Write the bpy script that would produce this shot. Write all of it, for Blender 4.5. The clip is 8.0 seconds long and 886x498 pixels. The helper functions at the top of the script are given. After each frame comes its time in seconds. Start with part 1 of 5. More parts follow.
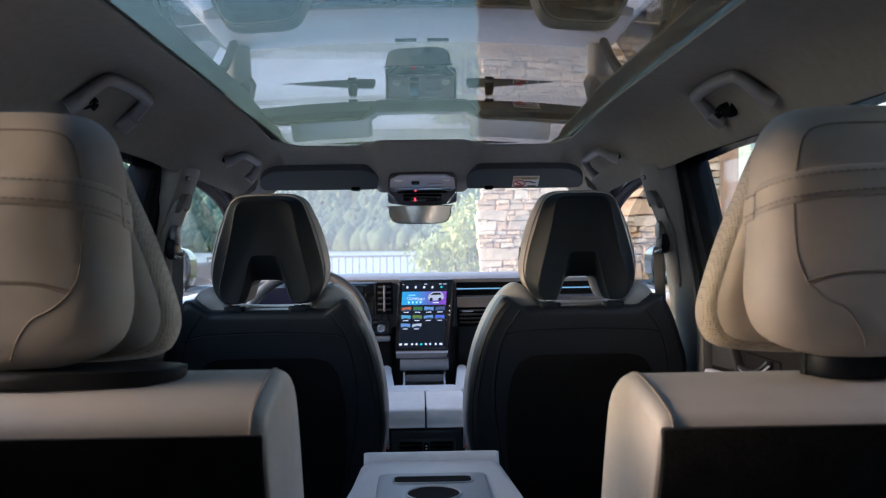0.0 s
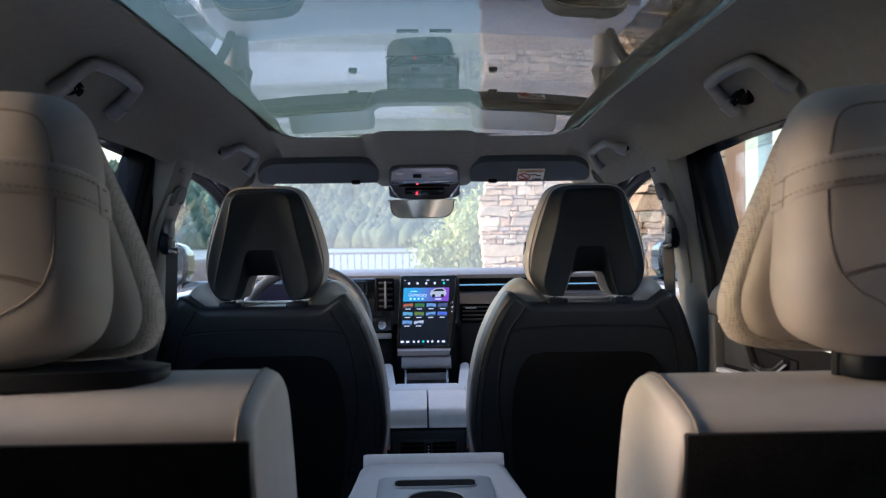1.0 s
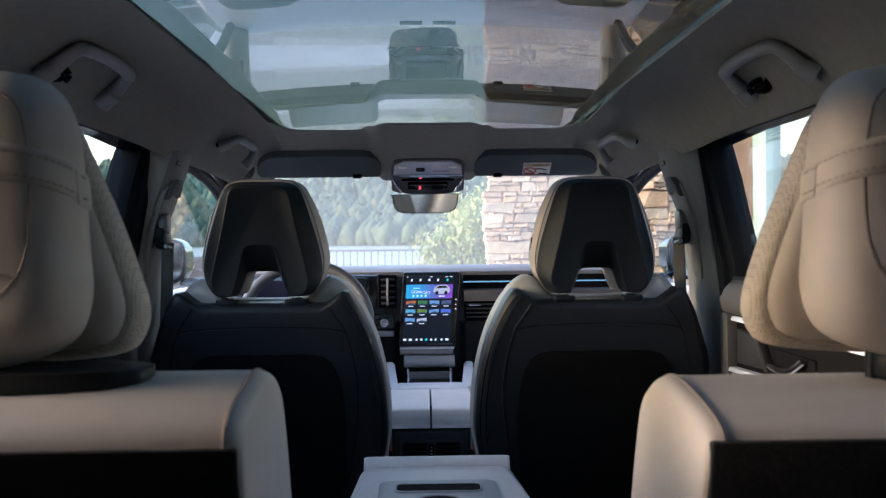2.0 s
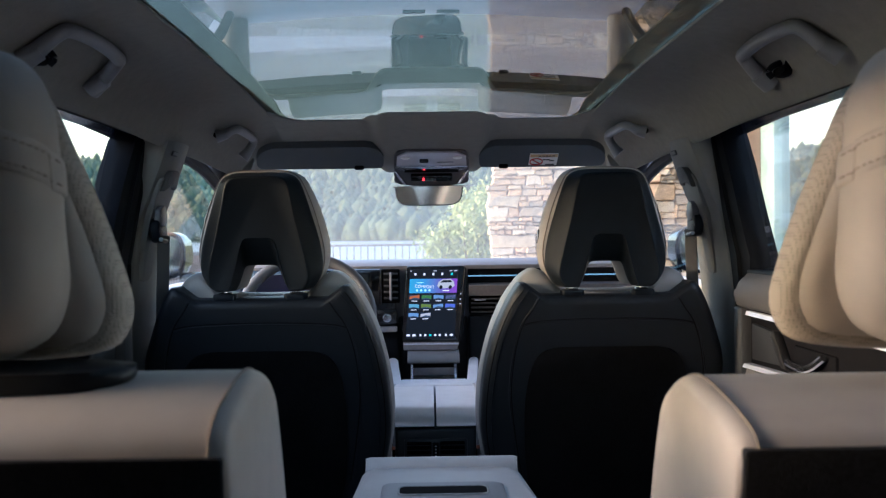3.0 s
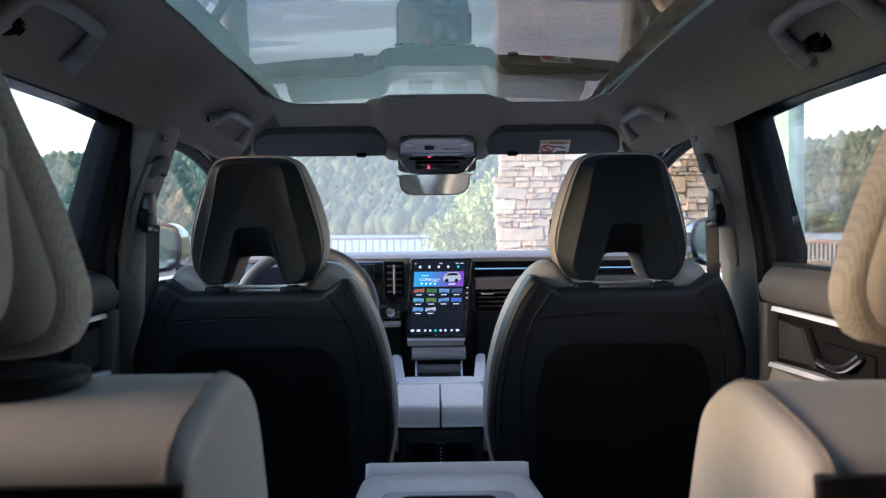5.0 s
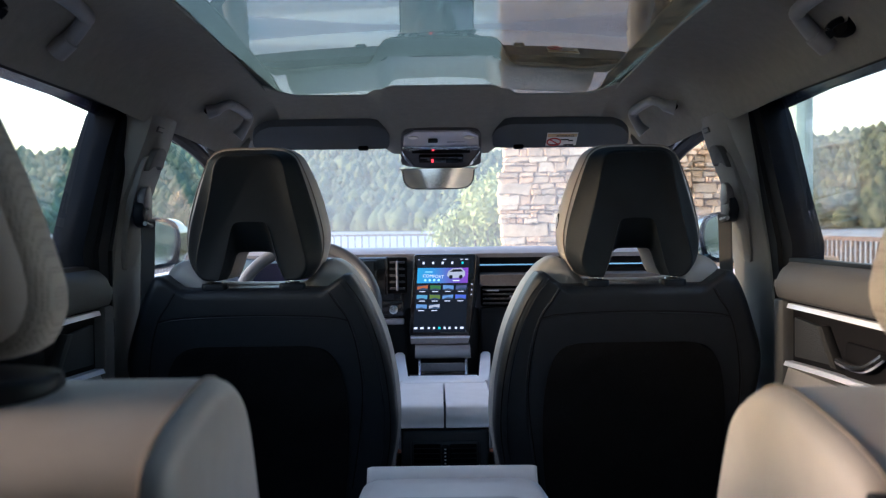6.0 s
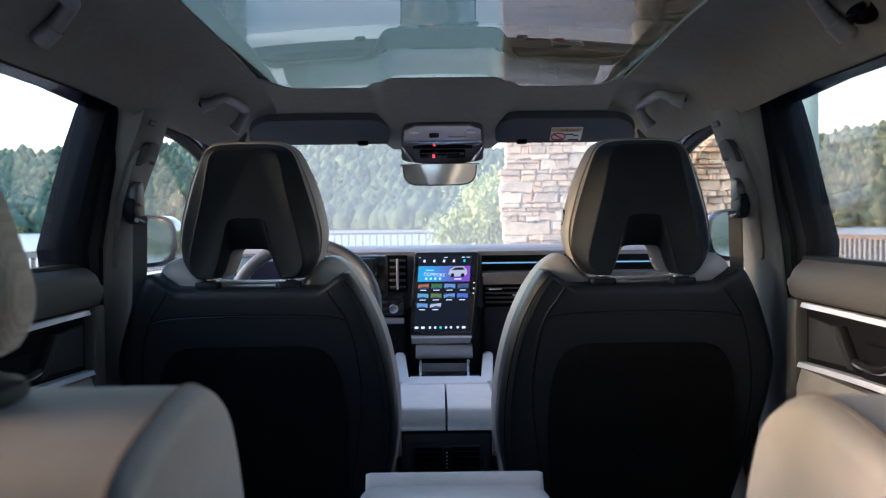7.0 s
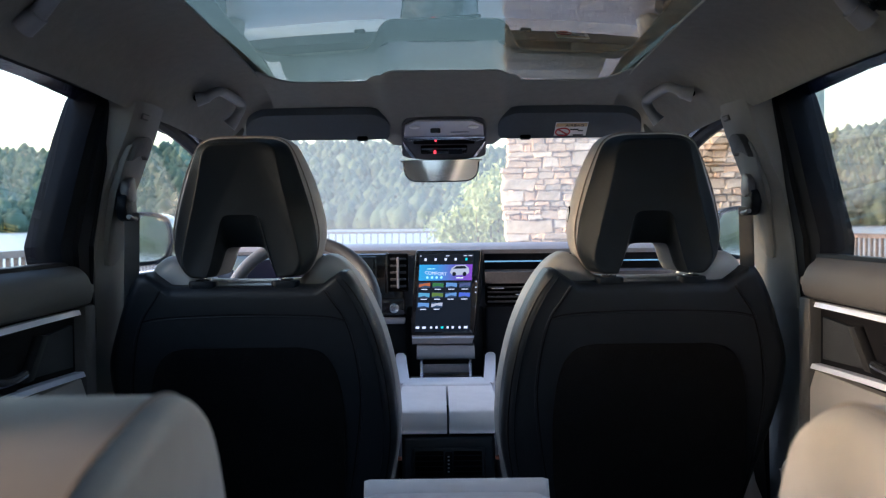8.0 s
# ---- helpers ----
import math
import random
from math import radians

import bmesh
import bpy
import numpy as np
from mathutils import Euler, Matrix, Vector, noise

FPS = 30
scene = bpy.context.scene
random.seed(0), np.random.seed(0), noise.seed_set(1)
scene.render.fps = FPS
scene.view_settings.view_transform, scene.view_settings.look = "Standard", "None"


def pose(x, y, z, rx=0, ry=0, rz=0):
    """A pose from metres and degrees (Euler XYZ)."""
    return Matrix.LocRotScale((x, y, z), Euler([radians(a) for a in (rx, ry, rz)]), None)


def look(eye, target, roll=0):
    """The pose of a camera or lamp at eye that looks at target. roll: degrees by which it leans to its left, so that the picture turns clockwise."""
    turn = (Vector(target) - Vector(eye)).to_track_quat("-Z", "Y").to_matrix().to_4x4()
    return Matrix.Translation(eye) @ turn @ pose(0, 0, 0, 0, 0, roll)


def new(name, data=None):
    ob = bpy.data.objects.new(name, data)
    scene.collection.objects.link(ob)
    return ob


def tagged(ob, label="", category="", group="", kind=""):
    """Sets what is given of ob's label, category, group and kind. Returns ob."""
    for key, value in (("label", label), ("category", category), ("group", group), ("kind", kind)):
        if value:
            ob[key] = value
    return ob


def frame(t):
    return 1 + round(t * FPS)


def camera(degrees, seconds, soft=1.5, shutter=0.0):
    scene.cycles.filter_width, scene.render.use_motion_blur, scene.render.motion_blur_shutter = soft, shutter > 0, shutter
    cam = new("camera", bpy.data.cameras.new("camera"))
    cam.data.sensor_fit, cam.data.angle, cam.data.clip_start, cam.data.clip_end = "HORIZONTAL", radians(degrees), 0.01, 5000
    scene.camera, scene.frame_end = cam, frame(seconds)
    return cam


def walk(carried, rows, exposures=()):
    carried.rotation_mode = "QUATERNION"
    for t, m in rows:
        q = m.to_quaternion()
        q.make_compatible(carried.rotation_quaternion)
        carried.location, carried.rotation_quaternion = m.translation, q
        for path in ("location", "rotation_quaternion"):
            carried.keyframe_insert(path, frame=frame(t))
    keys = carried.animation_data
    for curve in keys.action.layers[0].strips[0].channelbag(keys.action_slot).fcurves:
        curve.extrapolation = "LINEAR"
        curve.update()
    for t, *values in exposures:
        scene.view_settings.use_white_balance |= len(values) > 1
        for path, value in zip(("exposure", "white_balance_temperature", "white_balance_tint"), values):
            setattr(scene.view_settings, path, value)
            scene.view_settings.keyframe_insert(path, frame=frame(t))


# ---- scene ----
cam = camera(51.0, 8.0, soft=1.2)
cam.data.dof.use_dof, cam.data.dof.focus_distance, cam.data.dof.aperture_fstop = True, 2.0, 8.0
PATH = [
    (0, (-0.016, -0.06, 1.274), (0.038, 1.939, 1.266), -0.7),
    (0.5, (-0.016, -0.022, 1.271), (0.036, 1.977, 1.259), -0.7),
    (1, (-0.015, 0.015, 1.267), (0.034, 2.014, 1.253), -0.7),
    (1.5, (-0.015, 0.047, 1.264), (0.031, 2.047, 1.249), -0.6),
    (3, (-0.015, 0.15, 1.256), (0.019, 2.15, 1.226), -0.7),
    (3.5, (-0.014, 0.181, 1.253), (0.017, 2.181, 1.22), -0.6),
    (4, (-0.014, 0.216, 1.251), (0.015, 2.215, 1.213), -0.6),
    (4.5, (-0.014, 0.244, 1.249), (0.012, 2.244, 1.209), -0.6),
    (6, (-0.016, 0.335, 1.243), (-0.001, 2.335, 1.193), -0.6),
    (6.5, (-0.017, 0.366, 1.241), (-0.003, 2.365, 1.189), -0.6),
    (7, (-0.017, 0.396, 1.239), (-0.004, 2.395, 1.186), -0.6),
    (7.5, (-0.017, 0.425, 1.237), (-0.006, 2.424, 1.184), -0.6),
    (8, (-0.017, 0.454, 1.235), (-0.007, 2.453, 1.18), -0.6),
]
walk(cam, [(t, look(eye, target, roll)) for t, eye, target, roll in PATH],
     [(0, 3.71, 5350, 19), (8, 3.71, 5350, 19)])

# ---- world, sun and exposure ----
world = bpy.data.worlds.new("sky")
scene.world = world
world.use_nodes = True
wn = world.node_tree
sky = wn.nodes.new("ShaderNodeTexSky")
sky.sky_type = "NISHITA"
sky.sun_disc = False
sky.sun_elevation = radians(7.5)
sky.sun_rotation = radians(268)
sky.air_density, sky.dust_density, sky.ozone_density = 1.2, 3.0, 1.5
bg = wn.nodes["Background"]
bg.inputs["Strength"].default_value = 0.15
wn.links.new(sky.outputs[0], bg.inputs["Color"])
sun = new("sun", bpy.data.lights.new("sun", "SUN"))
sun.data.energy, sun.data.angle, sun.data.color = 0.29, radians(14), (1.0, 0.86, 0.71)
sun.matrix_world = look((-9.99, -0.35, 2.32), (0, 0, 1))


# ---- materials ----
def material(name, colour, rough=0.6, metal=0.0, spread=0.15, scale=40.0, bump=0.0, bump_scale=400.0, coat=0.0, random_tint=0.0, spec=0.5):
    """A surface whose colour wanders at two scales, with a fine relief."""
    m = bpy.data.materials.new(name)
    m.use_nodes = True
    n, l = m.node_tree.nodes, m.node_tree.links
    b = n["Principled BSDF"]
    b.inputs["Roughness"].default_value, b.inputs["Metallic"].default_value = rough, metal
    b.inputs["Coat Weight"].default_value = coat
    b.inputs["Specular IOR Level"].default_value = spec
    co = n.new("ShaderNodeTexCoord")
    coarse, fine = n.new("ShaderNodeTexNoise"), n.new("ShaderNodeTexNoise")
    coarse.inputs["Scale"].default_value, coarse.inputs["Detail"].default_value = scale / 8, 4
    fine.inputs["Scale"].default_value, fine.inputs["Detail"].default_value = scale, 6
    for t in (coarse, fine):
        l.new(co.outputs["Object"], t.inputs["Vector"])
    both = n.new("ShaderNodeMath")
    both.operation = "ADD"
    l.new(coarse.outputs["Fac"], both.inputs[0])
    l.new(fine.outputs["Fac"], both.inputs[1])
    ramp = n.new("ShaderNodeMapRange")
    ramp.inputs["From Min"].default_value, ramp.inputs["From Max"].default_value = 0.7, 1.3
    ramp.inputs["To Min"].default_value, ramp.inputs["To Max"].default_value = 1 - spread, 1 + spread
    l.new(both.outputs[0], ramp.inputs["Value"])
    value = ramp.outputs[0]
    if random_tint:
        info = n.new("ShaderNodeObjectInfo")
        r = n.new("ShaderNodeMapRange")
        r.inputs["To Min"].default_value, r.inputs["To Max"].default_value = 1 - random_tint, 1 + random_tint
        l.new(info.outputs["Random"], r.inputs["Value"])
        times = n.new("ShaderNodeMath")
        times.operation = "MULTIPLY"
        l.new(value, times.inputs[0])
        l.new(r.outputs[0], times.inputs[1])
        value = times.outputs[0]
    mix = n.new("ShaderNodeVectorMath")
    mix.operation = "SCALE"
    mix.inputs[0].default_value = colour[:3]
    l.new(value, mix.inputs["Scale"])
    l.new(mix.outputs[0], b.inputs["Base Color"])
    wear = n.new("ShaderNodeMapRange")
    wear.inputs["To Min"].default_value, wear.inputs["To Max"].default_value = max(rough - 0.08, 0.02), min(rough + 0.08, 1)
    l.new(coarse.outputs["Fac"], wear.inputs["Value"])
    l.new(wear.outputs[0], b.inputs["Roughness"])
    if bump:
        grain = n.new("ShaderNodeTexVoronoi")
        grain.inputs["Scale"].default_value = bump_scale
        l.new(co.outputs["Object"], grain.inputs["Vector"])
        bp = n.new("ShaderNodeBump")
        bp.inputs["Strength"].default_value, bp.inputs["Distance"].default_value = bump, 0.001
        l.new(grain.outputs["Distance"], bp.inputs["Height"])
        l.new(bp.outputs[0], b.inputs["Normal"])
    return m


def glow(name, colour, strength):
    m = bpy.data.materials.new(name)
    m.use_nodes = True
    b = m.node_tree.nodes["Principled BSDF"]
    b.inputs["Base Color"].default_value = (0.01, 0.01, 0.01, 1)
    b.inputs["Emission Color"].default_value = (*colour, 1)
    b.inputs["Emission Strength"].default_value = 0.19 * strength
    b.inputs["Roughness"].default_value = 0.2
    b.inputs["Specular IOR Level"].default_value = 0.15
    return m


def glass(name, tint, gloss=1.0, film=0.0, ior=1.5):
    """Thin glass: tinted see-through, a Fresnel reflection, and a pale film that imitates haze."""
    m = bpy.data.materials.new(name)
    m.use_nodes = True
    n, l = m.node_tree.nodes, m.node_tree.links
    n.remove(n["Principled BSDF"])
    clear, shine, mix = n.new("ShaderNodeBsdfTransparent"), n.new("ShaderNodeBsdfGlossy"), n.new("ShaderNodeMixShader")
    clear.inputs["Color"].default_value = (*tint, 1)
    shine.inputs["Roughness"].default_value = 0.01
    shine.inputs["Color"].default_value = (gloss, gloss, gloss, 1)
    # Schlick's curve for the share of light thrown back
    lw, power, scale_up = n.new("ShaderNodeLayerWeight"), n.new("ShaderNodeMath"), n.new("ShaderNodeMapRange")
    lw.inputs["Blend"].default_value = 0.5
    power.operation, power.inputs[1].default_value = "POWER", 5.0
    scale_up.inputs["To Min"].default_value, scale_up.inputs["To Max"].default_value = ((ior - 1) / (ior + 1)) ** 2, 1.0
    l.new(lw.outputs["Facing"], power.inputs[0])
    l.new(power.outputs[0], scale_up.inputs["Value"])
    l.new(scale_up.outputs[0], mix.inputs[0])
    l.new(clear.outputs[0], mix.inputs[1])
    l.new(shine.outputs[0], mix.inputs[2])
    out = mix.outputs[0]
    if film:
        # translucent share standing in for distance haze and glare on the pane
        veil, over = n.new("ShaderNodeBsdfTranslucent"), n.new("ShaderNodeMixShader")
        veil.inputs["Color"].default_value = (0.9, 0.82, 0.74, 1)
        over.inputs[0].default_value = film
        l.new(out, over.inputs[1])
        l.new(veil.outputs[0], over.inputs[2])
        out = over.outputs[0]
    l.new(out, n["Material Output"].inputs[0])
    return m


def vary_hue(m, colours):
    """Let each piece take its own colour from a few, keeping the grain."""
    n, l = m.node_tree.nodes, m.node_tree.links
    scale = next(q for q in n if q.bl_idname == "ShaderNodeVectorMath")
    info, ramp = n.new("ShaderNodeObjectInfo"), n.new("ShaderNodeValToRGB")
    isle, mixed = n.new("ShaderNodeNewGeometry"), n.new("ShaderNodeMath")
    mixed.operation = "WRAP"
    mixed.inputs[1].default_value, mixed.inputs[2].default_value = 1.0, 0.0
    add = n.new("ShaderNodeMath")
    l.new(info.outputs["Random"], add.inputs[0])
    l.new(isle.outputs["Random Per Island"], add.inputs[1])
    l.new(add.outputs[0], mixed.inputs[0])
    while len(ramp.color_ramp.elements) < len(colours):
        ramp.color_ramp.elements.new(0.5)
    for k, (e, c) in enumerate(zip(ramp.color_ramp.elements, colours)):
        e.position, e.color = k / (len(colours) - 1), (*c, 1)
    l.new(mixed.outputs[0], ramp.inputs[0])
    l.new(ramp.outputs[0], scale.inputs[0])


BEIGE = material("beige_leather", (0.325, 0.293, 0.270), 0.55, bump=0.25, bump_scale=900, spread=0.06, scale=30)
PERFO = material("perforated_leather", (0.325, 0.288, 0.252), 0.6, bump=0.45, bump_scale=420, spread=0.08, scale=60)


def perforate(m, spacing, share):
    """Rows of small dark punched holes."""
    n, l = m.node_tree.nodes, m.node_tree.links
    scale = next(q for q in n if q.bl_idname == "ShaderNodeVectorMath")
    holes, edge, shade = n.new("ShaderNodeTexVoronoi"), n.new("ShaderNodeMapRange"), n.new("ShaderNodeVectorMath")
    holes.inputs["Scale"].default_value, holes.inputs["Randomness"].default_value = 1 / spacing, 0.0
    edge.inputs["From Min"].default_value, edge.inputs["From Max"].default_value = share * 0.8, share
    edge.inputs["To Min"].default_value, edge.inputs["To Max"].default_value = 0.3, 1.0
    shade.operation = "SCALE"
    co = next(q for q in n if q.bl_idname == "ShaderNodeTexCoord")
    l.new(co.outputs["Object"], holes.inputs["Vector"])
    l.new(holes.outputs["Distance"], edge.inputs["Value"])
    l.new(scale.outputs[0], shade.inputs[0])
    l.new(edge.outputs[0], shade.inputs["Scale"])
    l.new(shade.outputs[0], n["Principled BSDF"].inputs["Base Color"])


perforate(PERFO, 0.0030, 0.32)
GREY_LEATHER = material("light_grey_leather", (0.8, 0.78, 0.8), 0.5, bump=0.25, bump_scale=900, spread=0.05, scale=30)
BLACK_LEATHER = material("black_leather", (0.0055, 0.007, 0.0095), 0.45, spec=0.22, bump=0.3, bump_scale=800, spread=0.15)
BLACK_PLASTIC = material("black_plastic", (0.0055, 0.0075, 0.011), 0.4, spec=0.09, bump=0.15, bump_scale=1400, spread=0.15)
MATT_BLACK = material("matt_black_plastic", (0.004, 0.004, 0.005), 0.8, spec=0.05, spread=0.2)
CARPET = material("dark_carpet", (0.005, 0.005, 0.0055), 0.95, spec=0.03, bump=1.0, bump_scale=900, spread=0.3, scale=200)
HEADLINER = material("headliner_fabric", (0.2, 0.195, 0.177), 0.95, bump=0.6, bump_scale=1200, spread=0.09, scale=420, spec=0.2)
VISOR = material("visor_fabric", (0.052, 0.062, 0.072), 0.85, bump=0.4, bump_scale=1200, spread=0.1, scale=200)
PILLAR = material("grey_pillar_trim", (0.15, 0.15, 0.143), 0.7, bump=0.3, bump_scale=1300, spread=0.07)
DARK_TRIM = material("dark_grained_trim", (0.07, 0.066, 0.072), 0.42, spread=0.2, scale=120)
SEAL = material("black_door_seal", (0.004, 0.005, 0.0075), 0.5, spec=0.08, spread=0.2)
HANDLE = material("grey_handle_plastic", (0.175, 0.18, 0.195), 0.45, bump=0.1, bump_scale=1500, spread=0.05)
GLOSS_BLACK = material("gloss_black", (0.008, 0.008, 0.01), 0.12, coat=0.5, spread=0.1)
CHROME = material("satin_chrome", (0.75, 0.76, 0.8), 0.22, metal=1.0, spread=0.04)
DASH = material("dashboard_skin", (0.19, 0.18, 0.195), 0.55, bump=0.3, bump_scale=1000, spread=0.1)
FASCIA = material("dark_fascia", (0.014, 0.0145, 0.017), 0.6, spec=0.2, bump=0.3, bump_scale=1000, spread=0.1)
TRIM_GREY = material("lilac_grey_trim", (0.3, 0.29, 0.32), 0.4, metal=0.3, spread=0.12, scale=120)
WHEEL_GREY = material("wheel_leather", (0.075, 0.075, 0.083), 0.5, bump=0.25, bump_scale=900, spread=0.08)
DARK_LEATHER_TOP = material("grey_door_top", (0.036, 0.036, 0.037), 0.6, bump=0.3, bump_scale=900, spread=0.06)
SPEAKER = material("speaker_mesh", (0.02, 0.022, 0.025), 0.6, spec=0.1, bump=1.0, bump_scale=500, spread=0.1)
STITCH = material("dark_stitching", (0.2, 0.165, 0.14), 0.8, spread=0.1)
SEAM = material("leather_seam", (0.17, 0.14, 0.12), 0.8, spread=0.1)
BOLSTER = material("bolster_leather", (0.26, 0.245, 0.235), 0.52, bump=0.25, bump_scale=900, spread=0.06, scale=30)
PALE_TRIM = material("pale_lilac_trim", (0.62, 0.6, 0.66), 0.25, metal=0.2, spread=0.05)
DOOR_LOWER = material("door_leather", (0.2, 0.19, 0.185), 0.55, bump=0.25, bump_scale=900, spread=0.06, scale=30)
PANEL_CARPET = material("seat_back_carpet", (0.019, 0.0195, 0.022), 0.95, spec=0.1, bump=1.0, bump_scale=900, spread=0.35, scale=260)
VENT_PANEL = material("blue_black_panel", (0.02, 0.0245, 0.031), 0.4, spread=0.1)
DOOR_EDGE = material("dark_door_edge", (0.013, 0.013, 0.014), 0.5, spec=0.15, spread=0.1)
ARMREST = material("armrest_leather", (0.35, 0.35, 0.36), 0.5, bump=0.25, bump_scale=900, spread=0.06, scale=30)
BELT = material("belt_webbing", (0.085, 0.086, 0.088), 0.8, bump=0.6, bump_scale=700, spread=0.08)
PAPER = material("white_label", (0.75, 0.74, 0.72), 0.6, spread=0.05)
AMBER = material("amber_print", (0.55, 0.4, 0.22), 0.6, spread=0.05)
RED_PRINT = material("red_print", (0.5, 0.05, 0.05), 0.6, spread=0.05)
INK = material("black_print", (0.03, 0.03, 0.03), 0.6, spread=0.05)
COPPER = material("copper_clip", (0.6, 0.22, 0.14), 0.4, metal=0.6, spread=0.05)
MIRROR = material("mirror_silver", (0.9, 0.9, 0.88), 0.02, metal=1.0, spread=0.02)
PAINT = material("dark_blue_paint", (0.02, 0.025, 0.06), 0.2, metal=0.3, coat=1.0, spread=0.1)
ROOF_GLASS = glass("tinted_roof_glass", (0.27, 0.29, 0.28), ior=1.5)
# tint set by how much light should come in from behind
REAR_GLASS = glass("unseen_tailgate_glass", (0.095, 0.098, 0.104), ior=1.4)
BRIGHT_METAL = material("bright_satin_metal", (0.74, 0.77, 0.9), 0.34, metal=0.5, spread=0.03)
CLEAR_GLASS = glass("window_glass", (0.95, 0.97, 0.96), ior=1.4)
# the film puts the pale haze and dash glare into the windscreen itself
WIND_GLASS = glass("windscreen_glass", (0.94, 0.96, 0.96), film=0.068, ior=1.4)
FRONT_GLASS = glass("front_window_glass", (0.95, 0.97, 0.97), gloss=0.45, ior=1.4)
FACADE_GLASS = glass("facade_glass", (0.92, 0.86, 0.84), ior=1.5)
STONE = material("ledge_stone", (0.43, 0.325, 0.235), 0.9, bump=0.35, bump_scale=45, spread=0.26, scale=26, random_tint=0.16)
vary_hue(STONE, ((0.56, 0.40, 0.25), (0.50, 0.37, 0.24), (0.55, 0.34, 0.19), (0.58, 0.445, 0.30), (0.50, 0.385, 0.27), (0.57, 0.38, 0.22), (0.42, 0.30, 0.19), (0.60, 0.465, 0.32)))
MORTAR = material("mortar_gap", (0.27, 0.19, 0.125), 0.95, spread=0.3)
FRAME_GREEN = material("green_grey_frame", (0.24, 0.33, 0.31), 0.4, spread=0.08)
BROWN_METAL = material("brown_metal", (0.1, 0.075, 0.06), 0.5, spread=0.1)
PAVING = material("pale_paving", (0.42, 0.4, 0.39), 0.85, bump=0.5, bump_scale=30, spread=0.15, scale=3)
RAIL = material("weathered_railing", (0.15, 0.115, 0.10), 0.5, spread=0.1)
WATER = material("lake_water", (0.15, 0.12, 0.115), 0.3, spec=0.32, bump=0.15, bump_scale=0.6, spread=0.1, scale=0.02)
FOREST = material("forest_foliage", (0.06, 0.088, 0.06), 0.9, spread=0.2, scale=1.2)
vary_hue(FOREST, ((0.056, 0.086, 0.052), (0.066, 0.098, 0.056), (0.054, 0.082, 0.054), (0.074, 0.104, 0.058), (0.060, 0.090, 0.052)))
HILL = material("far_ridge", (0.05, 0.08, 0.045), 0.95, spread=0.3, scale=0.05)
LEAF = material("shrub_leaf", (0.28, 0.325, 0.13), 0.6, spread=0.35, scale=6)
HEAD_SHELL = material("satin_headrest_shell", (0.0055, 0.0075, 0.010), 0.50, spec=0.11, bump=0.15, bump_scale=1400, spread=0.15)
SLAT = material("satin_vent_slat", (0.03, 0.031, 0.036), 0.35, spread=0.1)
BARK = material("bark", (0.11, 0.08, 0.06), 0.9, spread=0.3)


# ---- modelling helpers ----
def mesh_object(name, bm, mat, parent=None, smooth=38, label=""):
    bmesh.ops.recalc_face_normals(bm, faces=bm.faces)
    me = bpy.data.meshes.new(name)
    bm.to_mesh(me)
    bm.free()
    me.materials.append(mat)
    if smooth:
        me.shade_smooth()
        me.set_sharp_from_angle(angle=radians(smooth))
    ob = new(name, me)
    ob.parent = parent
    if label:
        tagged(ob, label)
    return ob


def part(name, bm, mat, parent, label="", smooth=38):
    return mesh_object(name, bm, mat, parent, smooth, label)


def thing(name, label, category, group="", kind=""):
    return tagged(new(name), label, category, group, kind)


def spline(pts, n=6, closed=True):
    """Catmull-Rom through points of any dimension."""
    p = [Vector(q) for q in pts]
    out, k = [], len(p)
    for i in range(k if closed else k - 1):
        a, b, c, d = (p[j % k] if closed else p[min(max(j, 0), k - 1)] for j in (i - 1, i, i + 1, i + 2))
        for s in range(n):
            t = s / n
            out.append(0.5 * (2 * b + (c - a) * t + (2 * a - 5 * b + 4 * c - d) * t * t + (3 * b - a - 3 * c + d) * t ** 3))
    if not closed:
        out.append(p[-1])
    return out


def mirrored(half):
    """A closed outline from its right half, given from top to bottom."""
    return [(x, z) for x, z in half] + [(-x, z) for x, z in reversed(half)]


def prism(outline, a, b, axis="y", bevel=0.0, seg=3, shear=None):
    """An outline drawn out along an axis from a to b, its rims rounded off."""
    def at(u, v, w):
        p = {"y": (u, w, v), "x": (w, u, v), "z": (u, v, w)}[axis]
        return shear(*p) if shear else p
    bm = bmesh.new()
    rings = [[bm.verts.new(at(q[0], q[1], w)) for q in outline] for w in (a, b)]
    k = len(outline)
    caps = [bm.faces.new(rings[0]), bm.faces.new(rings[1][::-1])]
    for i in range(k):
        bm.faces.new((rings[0][i], rings[1][i], rings[1][(i + 1) % k], rings[0][(i + 1) % k]))
    if bevel:
        rims = {e for f in caps for e in f.edges}
        bmesh.ops.bevel(bm, geom=list(rims), offset=bevel, segments=seg, affect="EDGES", profile=0.5, clamp_overlap=True)
    return bm


def box(lo, hi, bevel=0.0, seg=2, bm=None, turn=None):
    own = bm is None
    b = bmesh.new()
    bmesh.ops.create_cube(b, size=1)
    for v in b.verts:
        v.co = Vector([lo[i] + (hi[i] - lo[i]) * (v.co[i] + 0.5) for i in range(3)])
    if bevel:
        bmesh.ops.bevel(b, geom=list(b.edges), offset=bevel, segments=seg, affect="EDGES", profile=0.5, clamp_overlap=True)
    if turn is not None:
        b.transform(turn)
    if own:
        return b
    me = bpy.data.meshes.new("tmp")
    b.to_mesh(me)
    b.free()
    bm.from_mesh(me)
    bpy.data.meshes.remove(me)
    return bm


